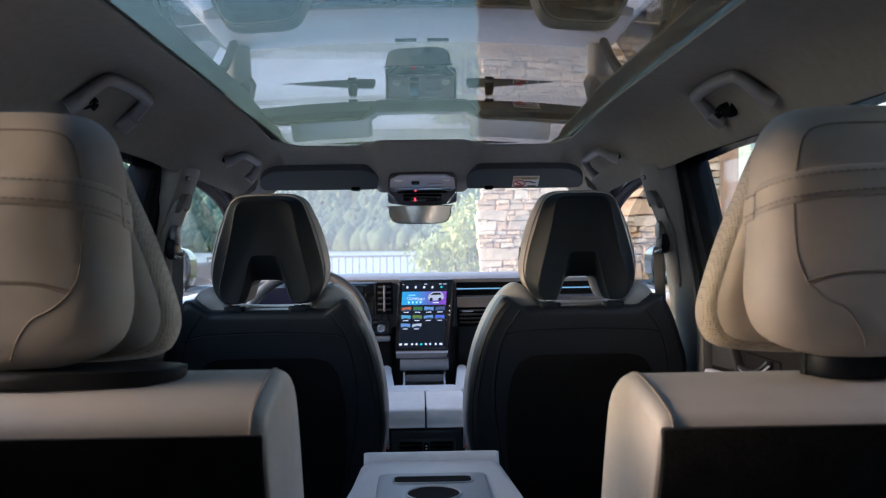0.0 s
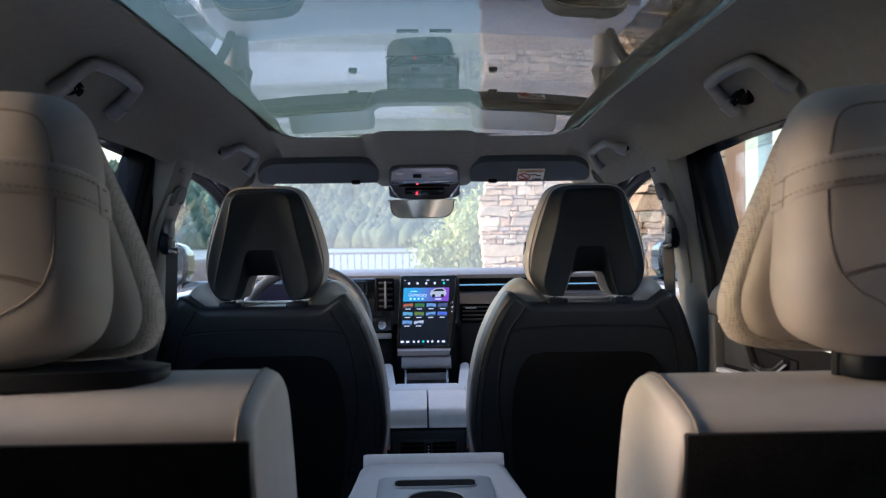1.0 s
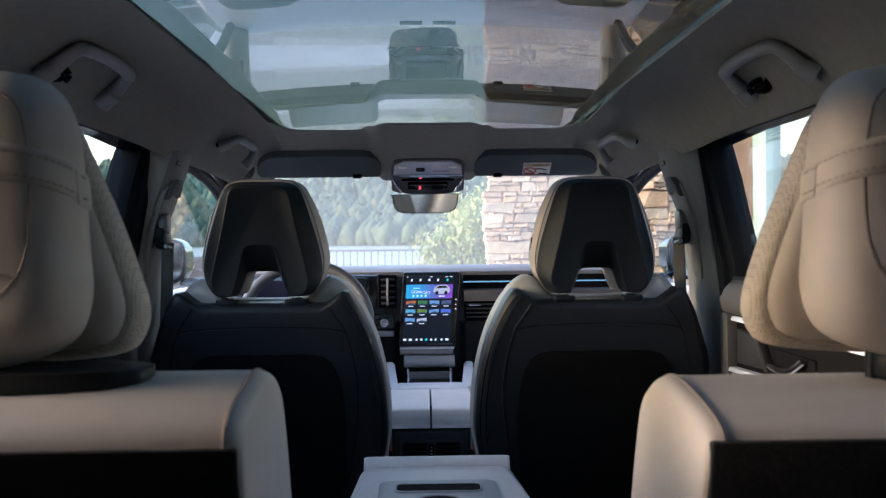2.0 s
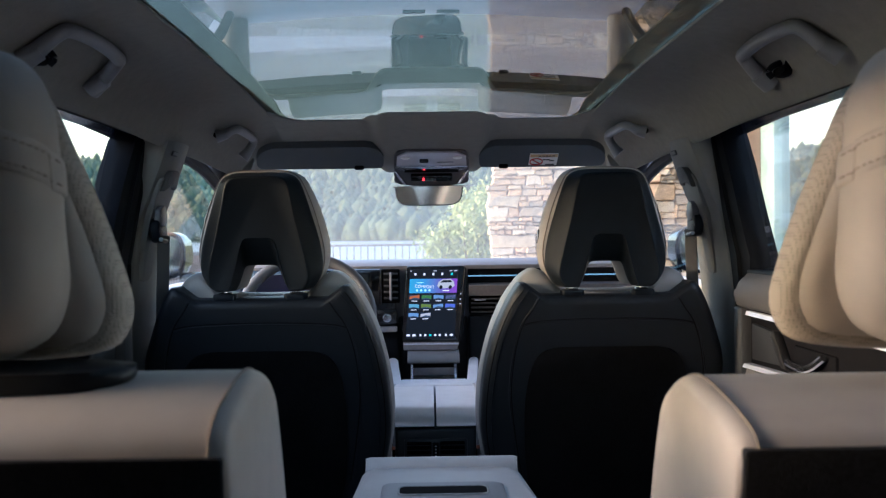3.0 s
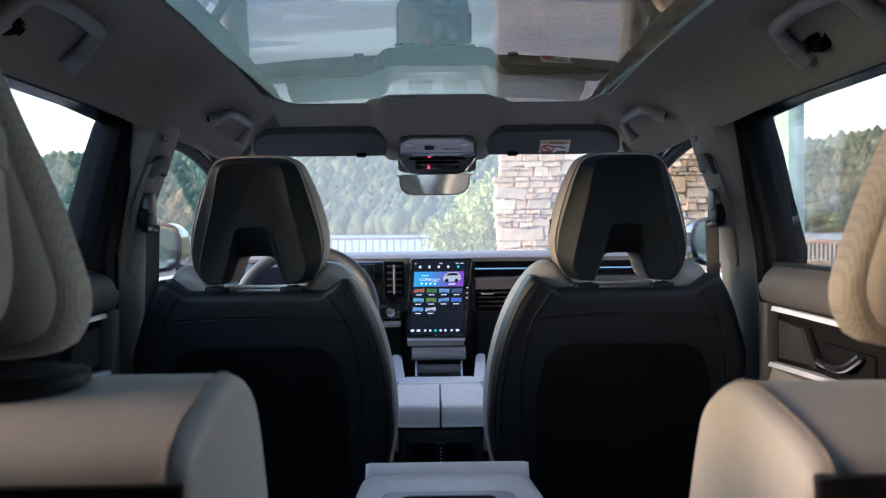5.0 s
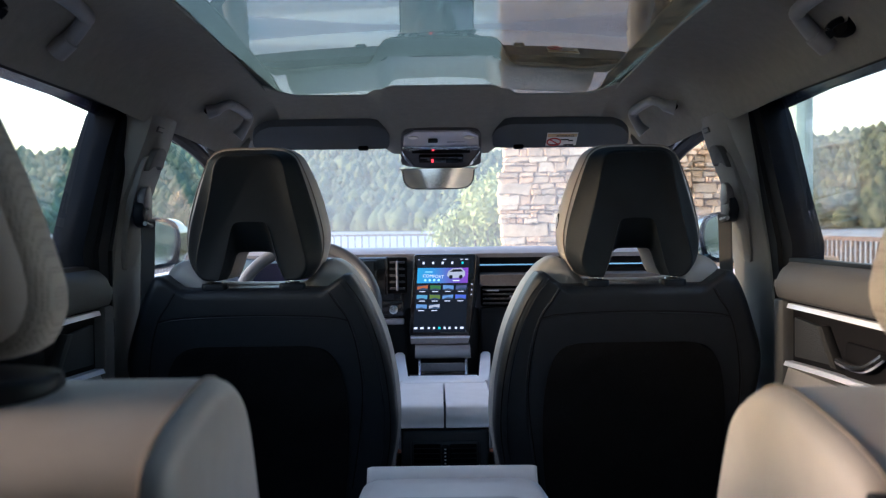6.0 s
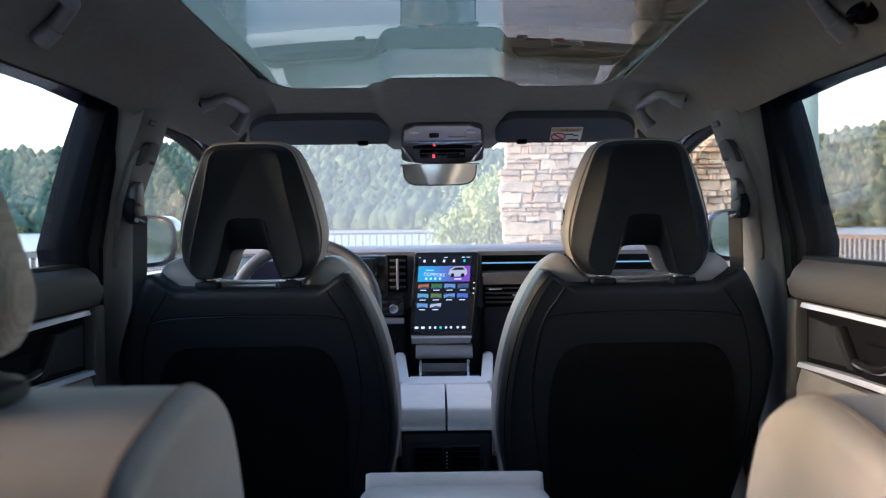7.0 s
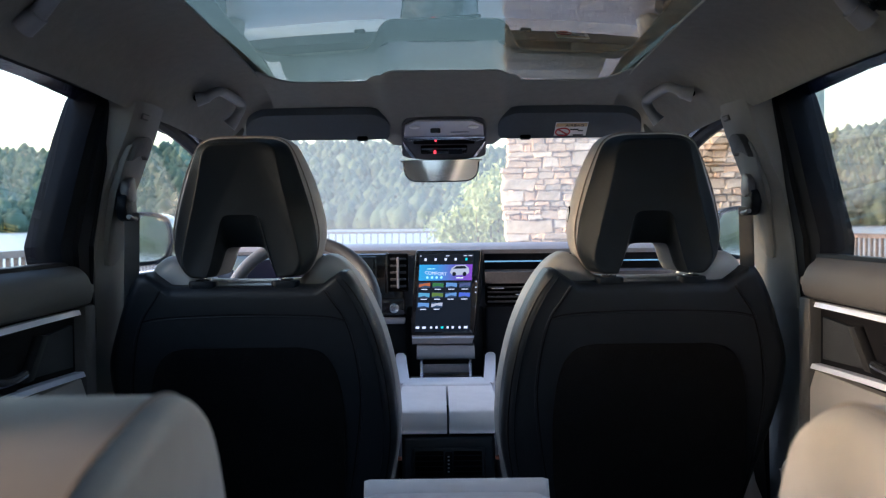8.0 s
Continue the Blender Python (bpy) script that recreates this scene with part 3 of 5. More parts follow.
def make_front_door(s):
    d = thing("front_door", "front car door with grey top and slim black window frame", "car door", "front doors")
    top_line = [(2.40, 1.47), (2.55, 1.452), (2.70, 1.428), (2.85, 1.39), (3.05, 1.31), (3.3, 1.20)]

    def fx(y, z):
        return side_x(z) - 0.05 * max(0, y - 2.4) * (z - 1.1) * 3
    part("window_frame", tube(spline([(s * (fx(y, z) - 0.03), y, z) for y, z in top_line], 4, False), 0.016, 8), SEAL, d)
    part("door_top", prism([(s * x, z) for x, z in spline([(0.74, 1.12), (0.69, 1.128), (0.655, 1.11), (0.645, 1.07), (0.70, 1.04), (0.74, 1.05)], 3)], 2.47, 3.45, "y", 0.012, 3), GREY_LEATHER, d)
    part("inner_panel", box((s * 0.70 - 0.03, 2.47, 0.42), (s * 0.70 + 0.03, 3.5, 1.05), 0.01), FASCIA, d)
    rows = []
    for y, z in top_line:
        rows.append([(s * (side_x(1.1 + (z - 1.1) * k) - 0.02 * k + 0.02), y, 1.1 + (z - 1.1) * k) for k in (0, 0.33, 0.66, 1)])
    part("pane", slab(rows, 0.004, (s, 0, 0)), FRONT_GLASS, d).visible_shadow = False
    part("outer_skin", slab([[(s * (0.86 - 0.02 * abs(z - 0.8)), y, z) for z in (0.4, 0.7, 0.95, 1.08)] for y in (2.27, 2.9, 3.42)], 0.015, (s, 0, 0)), PAINT, d)
    part("sill_cap", box((s * 0.79 - 0.06, 2.27, 1.06), (s * 0.79 + 0.06, 3.42, 1.085), 0.006), PAINT, d)
    return d


def make_wing_mirror(s):
    m = thing("wing_mirror", "black-cased outside mirror fixed to the front door", "wing mirror", "wing mirrors")
    cx, cy, cz = s * 0.955, 3.40, 1.195
    outline = spline([(0.095, 0.06), (0.06, 0.082), (-0.05, 0.08), (-0.088, 0.045), (-0.09, -0.03), (-0.06, -0.075), (0.05, -0.08), (0.09, -0.05)], 5)
    aim = lambda x, y, z: (x, y + 0.014 * (z - cz) - s * 0.158 * (x - cx), z)
    part("housing", prism([(cx + s * x, cz + z) for x, z in outline], cy, cy + 0.11, "y", 0.03, 4, aim), GLOSS_BLACK, m)
    part("mirror_glass", prism([(cx + s * x * 0.86, cz + z * 0.86) for x, z in outline], cy - 0.004, cy + 0.002, "y", 0, 1, aim), MIRROR, m)
    part("rim", tube([Vector(aim(cx + s * x * 0.95, cy + 0.002, cz + z * 0.95)) for x, z in outline + [outline[0]]], 0.006, 6, up=(0, 1, 0)), BLACK_PLASTIC, m)
    part("foot", box((s * 0.82 - 0.07, cy + 0.02, 1.085), (s * 0.82 + 0.07, cy + 0.09, 1.135), 0.015), GLOSS_BLACK, m)
    return m


for side in (-1, 1):
    make_pillar(side)
    make_seat_belt(side)
    make_rear_door(side)
    make_front_door(side)
    make_wing_mirror(side)


# ---- grab handles ----
def make_grab_handle(corners, feet, pocket, hook, group, girth):
    """A moulded bow: a flat bar between two legs that spread into feet, with a dark pocket beside one leg."""
    h = thing("grab_handle", "grey moulded plastic grab handle on the headliner edge", "grab handle", group)
    part("grip", tube(spline(corners, 6, False), lambda t: girth * (1 + 0.25 * abs(2 * t - 1) ** 4), 14, 0.85), HANDLE, h)
    for p, q in feet:
        part("foot", tube([Vector(p), Vector(q)], lambda t: girth * (1.3 + 0.4 * t), 12, 0.8), HANDLE, h)
    part("hinge_recess", pillow([(0.026 * math.copysign(abs(math.cos(a)) ** 0.6, math.cos(a)), 0.019 * math.copysign(abs(math.sin(a)) ** 0.6, math.sin(a))) for a in [2 * math.pi * i / 24 for i in range(24)]], -0.006, 0.012, 0.005, lambda u, w, v: (pocket[0] + math.copysign(w - 0.35 * v, pocket[0]), pocket[1] + u, pocket[2] + v), 24, 3, 0.0), MATT_BLACK, h)
    if hook:
        part("coat_hook", tube(spline(hook, 5, False), 0.0055, 8), BLACK_PLASTIC, h)
    return h


for s in (-1, 1):
    e = 0.012 if s > 0 else 0.0
    bow = [(s * 0.560, 1.722 + e, 1.520), (s * 0.545, 1.718 + e, 1.533), (s * 0.530, 1.709 + e, 1.546), (s * 0.520, 1.690 + e, 1.554), (s * 0.516, 1.59 + e, 1.558), (s * 0.520, 1.490 + e, 1.554), (s * 0.530, 1.472 + e, 1.546), (s * 0.545, 1.465 + e, 1.532), (s * 0.560, 1.462 + e, 1.518)]
    hy = 1.668 if s > 0 else 1.50
    make_grab_handle(bow, [((s * 0.552, 1.720 + e, 1.523), (s * 0.578, 1.725 + e, 1.508)), ((s * 0.553, 1.464 + e, 1.521), (s * 0.580, 1.459 + e, 1.506))], (s * 0.564, hy, 1.527),
                     [(s * 0.564, hy - 0.01, 1.530), (s * 0.550, hy - 0.012, 1.523), (s * 0.544, hy - 0.012, 1.514), (s * 0.551, hy - 0.012, 1.506)], "rear grab handles", 0.0125)
    fore = [(s * 0.512, 2.450, 1.508), (s * 0.500, 2.453, 1.517), (s * 0.488, 2.460, 1.523), (s * 0.482, 2.475, 1.525), (s * 0.478, 2.54, 1.524), (s * 0.474, 2.615, 1.520), (s * 0.474, 2.630, 1.514), (s * 0.478, 2.636, 1.503), (s * 0.490, 2.634, 1.482)]
    make_grab_handle(fore, [((s * 0.508, 2.449, 1.510), (s * 0.53, 2.445, 1.505)), ((s * 0.488, 2.634, 1.484), (s * 0.502, 2.632, 1.468))], (s * 0.527, 2.49, 1.525), None, "front grab handles", 0.0122)


# ---- sun visors, overhead console and mirror ----
def make_visor(s):
    v = thing("sun_visor", "dark grey fabric sun visor folded flat above the windscreen", "sun visor", "sun visors")
    half = spline([(0.142, 0.004), (0.136, 0.02), (0.135, 0.06), (0.146, 0.088), (0.170, 0.104), (0.21, 0.108), (0.41, 0.106), (0.45, 0.098), (0.478, 0.073), (0.492, 0.035), (0.488, 0.008), (0.465, 0.0), (0.33, -0.002), (0.16, -0.001)], 5)
    lay = lambda x, y, z: (x, 2.805 - y * 0.875, 1.449 + y * 0.475 + z)
    part("board", prism([(s * x, y) for x, y in half], 0, 0.018, "z", 0.007, 3, lay), VISOR, v)
    part("clip", box((s * 0.205 - 0.014, 2.790, 1.444), (s * 0.205 + 0.014, 2.808, 1.457), 0.005), MATT_BLACK, v)
    if s > 0:
        to = lambda x, y, z: lay(0.276 + (x - 0.325) * 0.80, 0.011 + (y - 0.018) * 0.86, z)
        on = lambda x, y, z: to(x, y, z - 0.002)
        warn = part("airbag_label", prism([(0.325, 0.018), (0.425, 0.018), (0.425, 0.085), (0.325, 0.085)], 0, 0.0015, "z", 0, 1, on), PAPER, v, "white airbag warning label with amber heading")
        up = lambda x, y, z: to(x, y, z - 0.0035)
        part("heading_band", prism([(0.327, 0.068), (0.423, 0.068), (0.423, 0.083), (0.327, 0.083)], 0, 0.001, "z", 0, 1, up), AMBER, warn)
        over = lambda x, y, z: to(x, y, z - 0.005)
        ring = ellipse(0.350, 0.044, 0.022, 0.019, 20)
        part("ban_ring", tube([Vector(over(x, y, 0)) for x, y in ring + ring[:1]], 0.0018, 6), RED_PRINT, warn)
        part("ban_stroke", tube([Vector(over(0.336, 0.056, 0)), Vector(over(0.364, 0.032, 0))], 0.0018, 6), RED_PRINT, warn)
        for x, y, w in ((0.385, 0.052, 0.013), (0.405, 0.046, 0.008), (0.352, 0.024, 0.016), (0.400, 0.024, 0.016)):
            part("print_bar", prism([(x - w, y - 0.0025), (x + w, y - 0.0025), (x + w, y + 0.0025), (x - w, y + 0.0025)], 0, 0.001, "z", 0, 1, up), INK, warn)
        cu = bpy.data.curves.new("heading_text", "FONT")
        cu.body, cu.size, cu.align_x, cu.align_y, cu.extrude = "AIRBAG", 0.0135, "CENTER", "CENTER", 0.0003
        t = new("heading_text", cu)
        t.data.materials.append(INK)
        t.parent = warn
        a, b, c = Vector(over(0.384, 0.076, 0)), Vector(over(0.394, 0.076, 0)), Vector(over(0.384, 0.086, 0))
        ex, ey = (b - a).normalized(), (c - a).normalized()
        m = Matrix((ex, ey, ex.cross(ey))).transposed().to_4x4()
        m.translation = a
        t.matrix_basis = m
    return v


make_visor(-1)
make_visor(1)


def make_overhead():
    o = thing("overhead_console", "gloss black and pale grey overhead console with reading lamps", "overhead console")
    # a tilted face: u across, v downwards along the slope
    a, b = Vector((0, 2.722, 1.4925)), Vector((0, 2.865, 1.404))
    d = (b - a).normalized()
    nrm = Vector((0, d.z, -d.y))
    if nrm.z > 0:
        nrm = -nrm
    lay = lambda u, v, w: tuple(a + Vector((u * 0.96, 0, 0)) + d * (v * 0.915) + nrm * w)
    rim = spline([(0.074, -0.003), (0.104, 0.02), (0.110, 0.07), (0.108, 0.12), (0.095, 0.178), (-0.095, 0.178), (-0.108, 0.12), (-0.110, 0.07), (-0.104, 0.02), (-0.074, -0.003)], 4)
    part("housing", prism(rim, -0.010, 0.004, "z", 0.004, 2, lay), DARK_TRIM, o)
    lamp = [(0.072, 0.0), (0.1, 0.022), (0.103, 0.064), (-0.103, 0.064), (-0.1, 0.022), (-0.072, 0.0)]
    part("lamp_panel", prism(lamp, 0.004, 0.012, "z", 0.003, 2, lay), PALE_TRIM, o, "pale lilac grey lamp panel")
    for u in (-0.075, 0.075):
        part("lamp_button", prism(ellipse(u, 0.022, 0.014, 0.006), 0.012, 0.015, "z", 0.001, 1, lay), PAPER, o)
    part("sensor_switch", prism(rounded(-0.022, 0.036, 0.013, 0.009, 0.003), 0.012, 0.016, "z", 0.001, 1, lay), GLOSS_BLACK, o)
    part("trim_line", prism(rounded(0.04, 0.044, 0.024, 0.0015, 0.001), 0.012, 0.014, "z", 0, 1, lay), CHROME, o)
    ridge = [(0.106, 0.066), (0.105, 0.078), (0.085, 0.088), (0.05, 0.074), (-0.05, 0.074), (-0.085, 0.088), (-0.105, 0.078), (-0.106, 0.066)]
    part("chrome_brow", prism(ridge, 0.002, 0.014, "z", 0.003, 2, lay), CHROME, o)
    part("switch_slot", prism([(0.08, 0.09), (0.08, 0.108), (-0.08, 0.108), (-0.08, 0.09), (-0.045, 0.078), (0.045, 0.078)], 0.003, 0.006, "z", 0, 1, lay), MATT_BLACK, o)
    part("switch_bar", prism(rounded(0, 0.128, 0.062, 0.014, 0.005), 0.004, 0.016, "z", 0.003, 2, lay), GLOSS_BLACK, o)
    part("call_button", prism(rounded(0.03, 0.128, 0.018, 0.010, 0.003), 0.016, 0.019, "z", 0.001, 1, lay), BLACK_PLASTIC, o)
    for s in (-1, 1):
        part("side_blade", prism([(s * 0.108, 0.09), (s * 0.103, 0.10), (s * 0.075, 0.165), (s * 0.085, 0.165), (s * 0.10, 0.13)], 0.004, 0.012, "z", 0.002, 1, lay), CHROME, o)
    part("warning_lamp", prism(rounded(-0.022, 0.089, 0.003, 0.0035, 0.0012), 0.006, 0.009, "z", 0, 1, lay), RED_LIGHT, o, "small lit red indicator")
    part("warning_lamp", prism(rounded(-0.024, 0.128, 0.0032, 0.0065, 0.0012), 0.016, 0.019, "z", 0, 1, lay), RED_LIGHT, o, "small lit red indicator")
    return o


RED_LIGHT = glow("red_indicator", (1.0, 0.05, 0.06), 0.8)
make_overhead()

rear_mirror = thing("rear_view_mirror", "frameless dark-edged rear-view mirror under the overhead console", "mirror")
outline = spline([(0.098, 0.022), (0.09, 0.029), (-0.09, 0.029), (-0.098, 0.022), (-0.094, -0.008), (-0.078, -0.024), (-0.045, -0.028), (0.045, -0.028), (0.078, -0.024), (0.094, -0.008)], 4)
tip = lambda x, y, z: (x - 0.008, 2.86 + y - 0.05 * (z - 1.37) - 0.17 * x, z)
part("mirror_casing", prism([(x, 1.371 + z) for x, z in outline], 0.003, 0.03, "y", 0.008, 3, tip), BLACK_PLASTIC, rear_mirror)
part("mirror_glass", prism([(x * 0.965, 1.371 + z * 0.93) for x, z in outline], -0.0015, 0.003, "y", 0, 1, tip), MIRROR, rear_mirror)
part("mirror_stalk", tube([(-0.006, 2.885, 1.38), (-0.004, 2.91, 1.41), (0, 2.93, 1.44)], 0.012, 8), BLACK_PLASTIC, rear_mirror)


# ---- dashboard ----
dash = thing("dashboard", "dark moulded dashboard with gloss black fascia and air vents", "dashboard")
profile = [(3.085, 1.160), (3.10, 1.168), (3.2, 1.174), (3.45, 1.172), (3.70, 1.14), (3.78, 1.10), (3.78, 0.60), (3.30, 0.55), (3.20, 0.75), (3.12, 0.90), (3.10, 1.0), (3.09, 1.14)]
part("dash_top", prism(profile, -0.70, 0.70, "x", 0.02, 3), DASH, dash)
for x in (-0.05, 0.07):
    part("defrost_slot", box((x - 0.04, 3.55, 1.155), (x + 0.04, 3.57, 1.168)), MATT_BLACK, dash)
part("gloss_fascia", box((-0.60, 3.062, 0.985), (-0.115, 3.10, 1.152), 0.008), GLOSS_BLACK, dash)
part("knee_panel", prism([(3.075, 0.98), (3.12, 0.98), (3.2, 0.6), (3.14, 0.6), (3.085, 0.85)], -0.62, -0.105, "x", 0.01), FASCIA, dash)
part("knee_ledge", box((-0.5, 3.045, 0.955), (-0.112, 3.09, 0.972), 0.005), TRIM_GREY, dash)
part("start_panel", box((-0.185, 3.05, 0.978), (-0.112, 3.075, 1.025), 0.005), GLOSS_BLACK, dash)
part("start_knob", prism(ellipse(-0.142, 1.0, 0.014, 0.014), 3.036, 3.052, "y", 0.003, 2), CHROME, dash)
part("side_vent", box((-0.158, 3.05, 1.045), (-0.102, 3.07, 1.152), 0.004), MATT_BLACK, dash)
for k in range(5):
    part("vent_slat", box((-0.152, 3.044, 1.058 + 0.019 * k), (-0.108, 3.056, 1.064 + 0.019 * k), 0.001, 1), SLAT, dash)
part("vent_tab", box((-0.1335, 3.036, 1.055), (-0.1275, 3.05, 1.142), 0.002), TRIM_GREY, dash)
part("vent_surround", box((-0.164, 3.046, 1.04), (-0.157, 3.06, 1.155), 0.002), GLOSS_BLACK, dash)
# passenger side, from the top
part("shadow_gap", box((0.112, 3.07, 1.098), (0.66, 3.10, 1.148)), MATT_BLACK, dash)
part("light_strip", box((0.112, 3.06, 1.125), (0.66, 3.075, 1.1285), 0.001), glow("ambient_strip", (0.3, 0.62, 0.78), 0.3), dash, "thin lit cyan light strip")
part("trim_panel", prism([(3.04, 1.098), (3.07, 1.104), (3.10, 1.10), (3.10, 1.066), (3.045, 1.066)], 0.112, 0.66, "x", 0.004, 2), DARK_TRIM, dash)
part("vent_housing", box((0.115, 3.055, 1.004), (0.42, 3.10, 1.062), 0.006), MATT_BLACK, dash)
for k in range(4):
    part("vent_slat", box((0.120, 3.046, 1.012 + 0.0135 * k), (0.415, 3.07, 1.0165 + 0.0135 * k), 0.001, 1), SLAT, dash)
for x, z in ((0.148, 1.052), (0.215, 1.034)):
    part("vent_tab", box((x - 0.018, 3.038, z - 0.002), (x + 0.018, 3.05, z + 0.003), 0.001, 1), CHROME, dash)
part("glove_panel", prism([(3.07, 1.0), (3.12, 1.0), (3.2, 0.6), (3.14, 0.6), (3.08, 0.85)], 0.112, 0.64, "x", 0.012), FASCIA, dash)
part("lower_screen_mount", box((-0.11, 3.09, 0.80), (0.11, 3.13, 1.0), 0.01), FASCIA, dash)

cluster = thing("instrument_display", "wide lit driver display with violet glow and amber box", "display")
part("display_panel", box((-0.56, 3.054, 1.01), (-0.19, 3.064, 1.145), 0.004), GLOSS_BLACK, cluster)


def ramp_glow(name, axis, lo, hi, stops, strength):
    """Lit pixels whose colour runs along one axis."""
    m = glow(name, (1, 1, 1), strength)
    n, l = m.node_tree.nodes, m.node_tree.links
    co, sep, mr, cr = n.new("ShaderNodeTexCoord"), n.new("ShaderNodeSeparateXYZ"), n.new("ShaderNodeMapRange"), n.new("ShaderNodeValToRGB")
    l.new(co.outputs["Object"], sep.inputs[0])
    mr.inputs["From Min"].default_value, mr.inputs["From Max"].default_value = lo, hi
    l.new(sep.outputs["XYZ".index(axis)], mr.inputs["Value"])
    l.new(mr.outputs[0], cr.inputs[0])
    while len(cr.color_ramp.elements) < len(stops):
        cr.color_ramp.elements.new(0.5)
    for e, (p, c) in zip(cr.color_ramp.elements, stops):
        e.position, e.color = p, (*c, 1)
    l.new(cr.outputs[0], n["Principled BSDF"].inputs["Emission Color"])
    return m


part("display_picture", box((-0.55, 3.051, 1.02), (-0.20, 3.0545, 1.138)), ramp_glow("cluster_glow", "X", -0.55, -0.2, ((0, (0.01, 0.015, 0.04)), (0.45, (0.03, 0.02, 0.09)), (0.75, (0.035, 0.025, 0.10)), (0.85, (0.02, 0.035, 0.04)), (1, (0.01, 0.02, 0.025))), 0.1), cluster)
YELLOW = glow("amber_pixels", (1.0, 0.75, 0.1), 0.7)
for lo, hi in (((-0.25, 1.118), (-0.212, 1.12)), ((-0.25, 1.092), (-0.212, 1.094)), ((-0.25, 1.094), (-0.248, 1.118)), ((-0.214, 1.094), (-0.212, 1.118)), ((-0.243, 1.108), (-0.222, 1.112)), ((-0.243, 1.099), (-0.226, 1.103))):
    part("amber_line", box((lo[0], 3.0495, lo[1]), (hi[0], 3.0515, hi[1])), YELLOW, cluster)


def make_touchscreen():
    t = thing("touchscreen", "upright lit touchscreen in gloss black with app tiles", "display")
    W, H = 0.184, 0.236
    # the panel leans: lower end towards the seats and the driver
    o, ux, uz = Vector((-0.081, 3.055, 1.160)), Vector((1.0, -0.02, 0.0)), Vector((0.072, 0.10, 1.0))
    lay = lambda u, v, w: tuple(o + ux * u - uz * v - Vector((0, 1, 0)) * w)
    part("screen_glass", prism(rounded(W / 2, H / 2, W / 2, H / 2, 0.010), -0.016, 0.0, "z", 0.003, 2, lay), GLOSS_BLACK, t)
    part("side_fin", prism([(W - 0.002, 0.0), (W + 0.004, 0.01), (W + 0.007, H * 0.55), (W - 0.004, H), (W - 0.01, H)], -0.022, 0.001, "z", 0.002, 1, lay), BLACK_PLASTIC, t)
    part("metal_ledge", prism([(0.005, H + 0.001), (W - 0.006, H + 0.001), (W - 0.012, H + 0.022), (0.008, H + 0.022)], -0.03, 0.018, "z", 0.004, 2, lay), TRIM_GREY, t)
    part("ledge_line", prism([(0.006, H + 0.001), (W - 0.007, H + 0.001), (W - 0.008, H + 0.006), (0.007, H + 0.006)], 0.016, 0.0195, "z", 0.001, 1, lay), BRIGHT_METAL, t)

    def lit(name, u0, v0, u1, v1, mat, w=0.0006):
        return part(name, prism([(u0, v0), (u1, v0), (u1, v1), (u0, v1)], w, w + 0.0008, "z", 0, 1, lay), mat, t, smooth=0)
    ox = o.x
    lit("picture", 0.012, 0.010, W - 0.020, H - 0.010, SCREEN_DARK)
    lit("banner", 0.014, 0.040, W - 0.022, 0.084, ramp_glow("banner_glow", "X", ox, ox + W - 0.02, ((0, (0.04, 0.30, 0.45)), (0.35, (0.05, 0.22, 0.42)), (0.7, (0.11, 0.08, 0.30)), (1, (0.20, 0.05, 0.35))), 0.58), 0.0016)
    for k, u in enumerate((0.030, 0.058, 0.086, 0.114, 0.144)):
        lit("menu_icon", u - 0.003, 0.022, u + 0.003, 0.029, TEAL if k == 4 else WHITE_PIX, 0.0016)
    for u0, u1 in ((0.014, 0.018), (0.086, 0.096), (0.136, 0.145), (0.150, 0.160)):
        lit("status_mark", u0, 0.0145, u1, 0.0165, WHITE_PIX, 0.0016)
    # the drawn car on the banner
    car = [(0.100, 0.062), (0.104, 0.050), (0.116, 0.042), (0.142, 0.041), (0.152, 0.050), (0.154, 0.062), (0.148, 0.068), (0.122, 0.070), (0.106, 0.068)]
    part("car_picture", prism(car, 0.003, 0.0036, "z", 0, 1, lay), SILVER_PIX, t, smooth=0)
    part("car_window_picture", prism([(0.108, 0.052), (0.118, 0.0445), (0.140, 0.044), (0.147, 0.051)], 0.004, 0.0044, "z", 0, 1, lay), SCREEN_DARK, t, smooth=0)
    for u in (0.112, 0.141):
        part("wheel_picture", prism(ellipse(u, 0.0665, 0.0055, 0.006, 10), 0.004, 0.0044, "z", 0, 1, lay), SCREEN_DARK, t, smooth=0)
    for k in range(4):
        part("mode_icon", prism(ellipse(0.038 + 0.013 * k, 0.0755, 0.0034, 0.0036, 10), 0.0028, 0.0034, "z", 0, 1, lay), ICON_BLUE, t, smooth=0)
    lit("caption_bar", 0.036, 0.0505, 0.058, 0.0525, ICON_BLUE, 0.0028)
    lit("configure_bar", 0.118, 0.0755, 0.138, 0.0785, WHITE_PIX, 0.0028)
    tints = (ORANGE_PIX, GREEN_PIX, SKY_PIX, SLATE_PIX, CYAN_PIX, LEAF_PIX, SKY_PIX, BLUE_PIX, SKY_PIX, SILVER_PIX)
    for k, mat in enumerate(tints):
        u, v = 0.016 + 0.0375 * (k % 4), 0.090 + 0.0275 * (k // 4)
        w = 0.031
        shape = [(u, v + 0.004), (u + w, v), (u + w, v + 0.010), (u + w * 0.5, v + 0.0075), (u, v + 0.013)] if k % 3 == 0 else [(u, v), (u + w, v + 0.002), (u + w, v + 0.013), (u + w * 0.5, v + 0.009), (u, v + 0.012)]
        lit("app_tile", u, v, u + w, v + 0.014, TILE_DARK, 0.0016)
        part("tile_picture", prism(shape, 0.0028, 0.0034, "z", 0, 1, lay), mat, t, smooth=0)
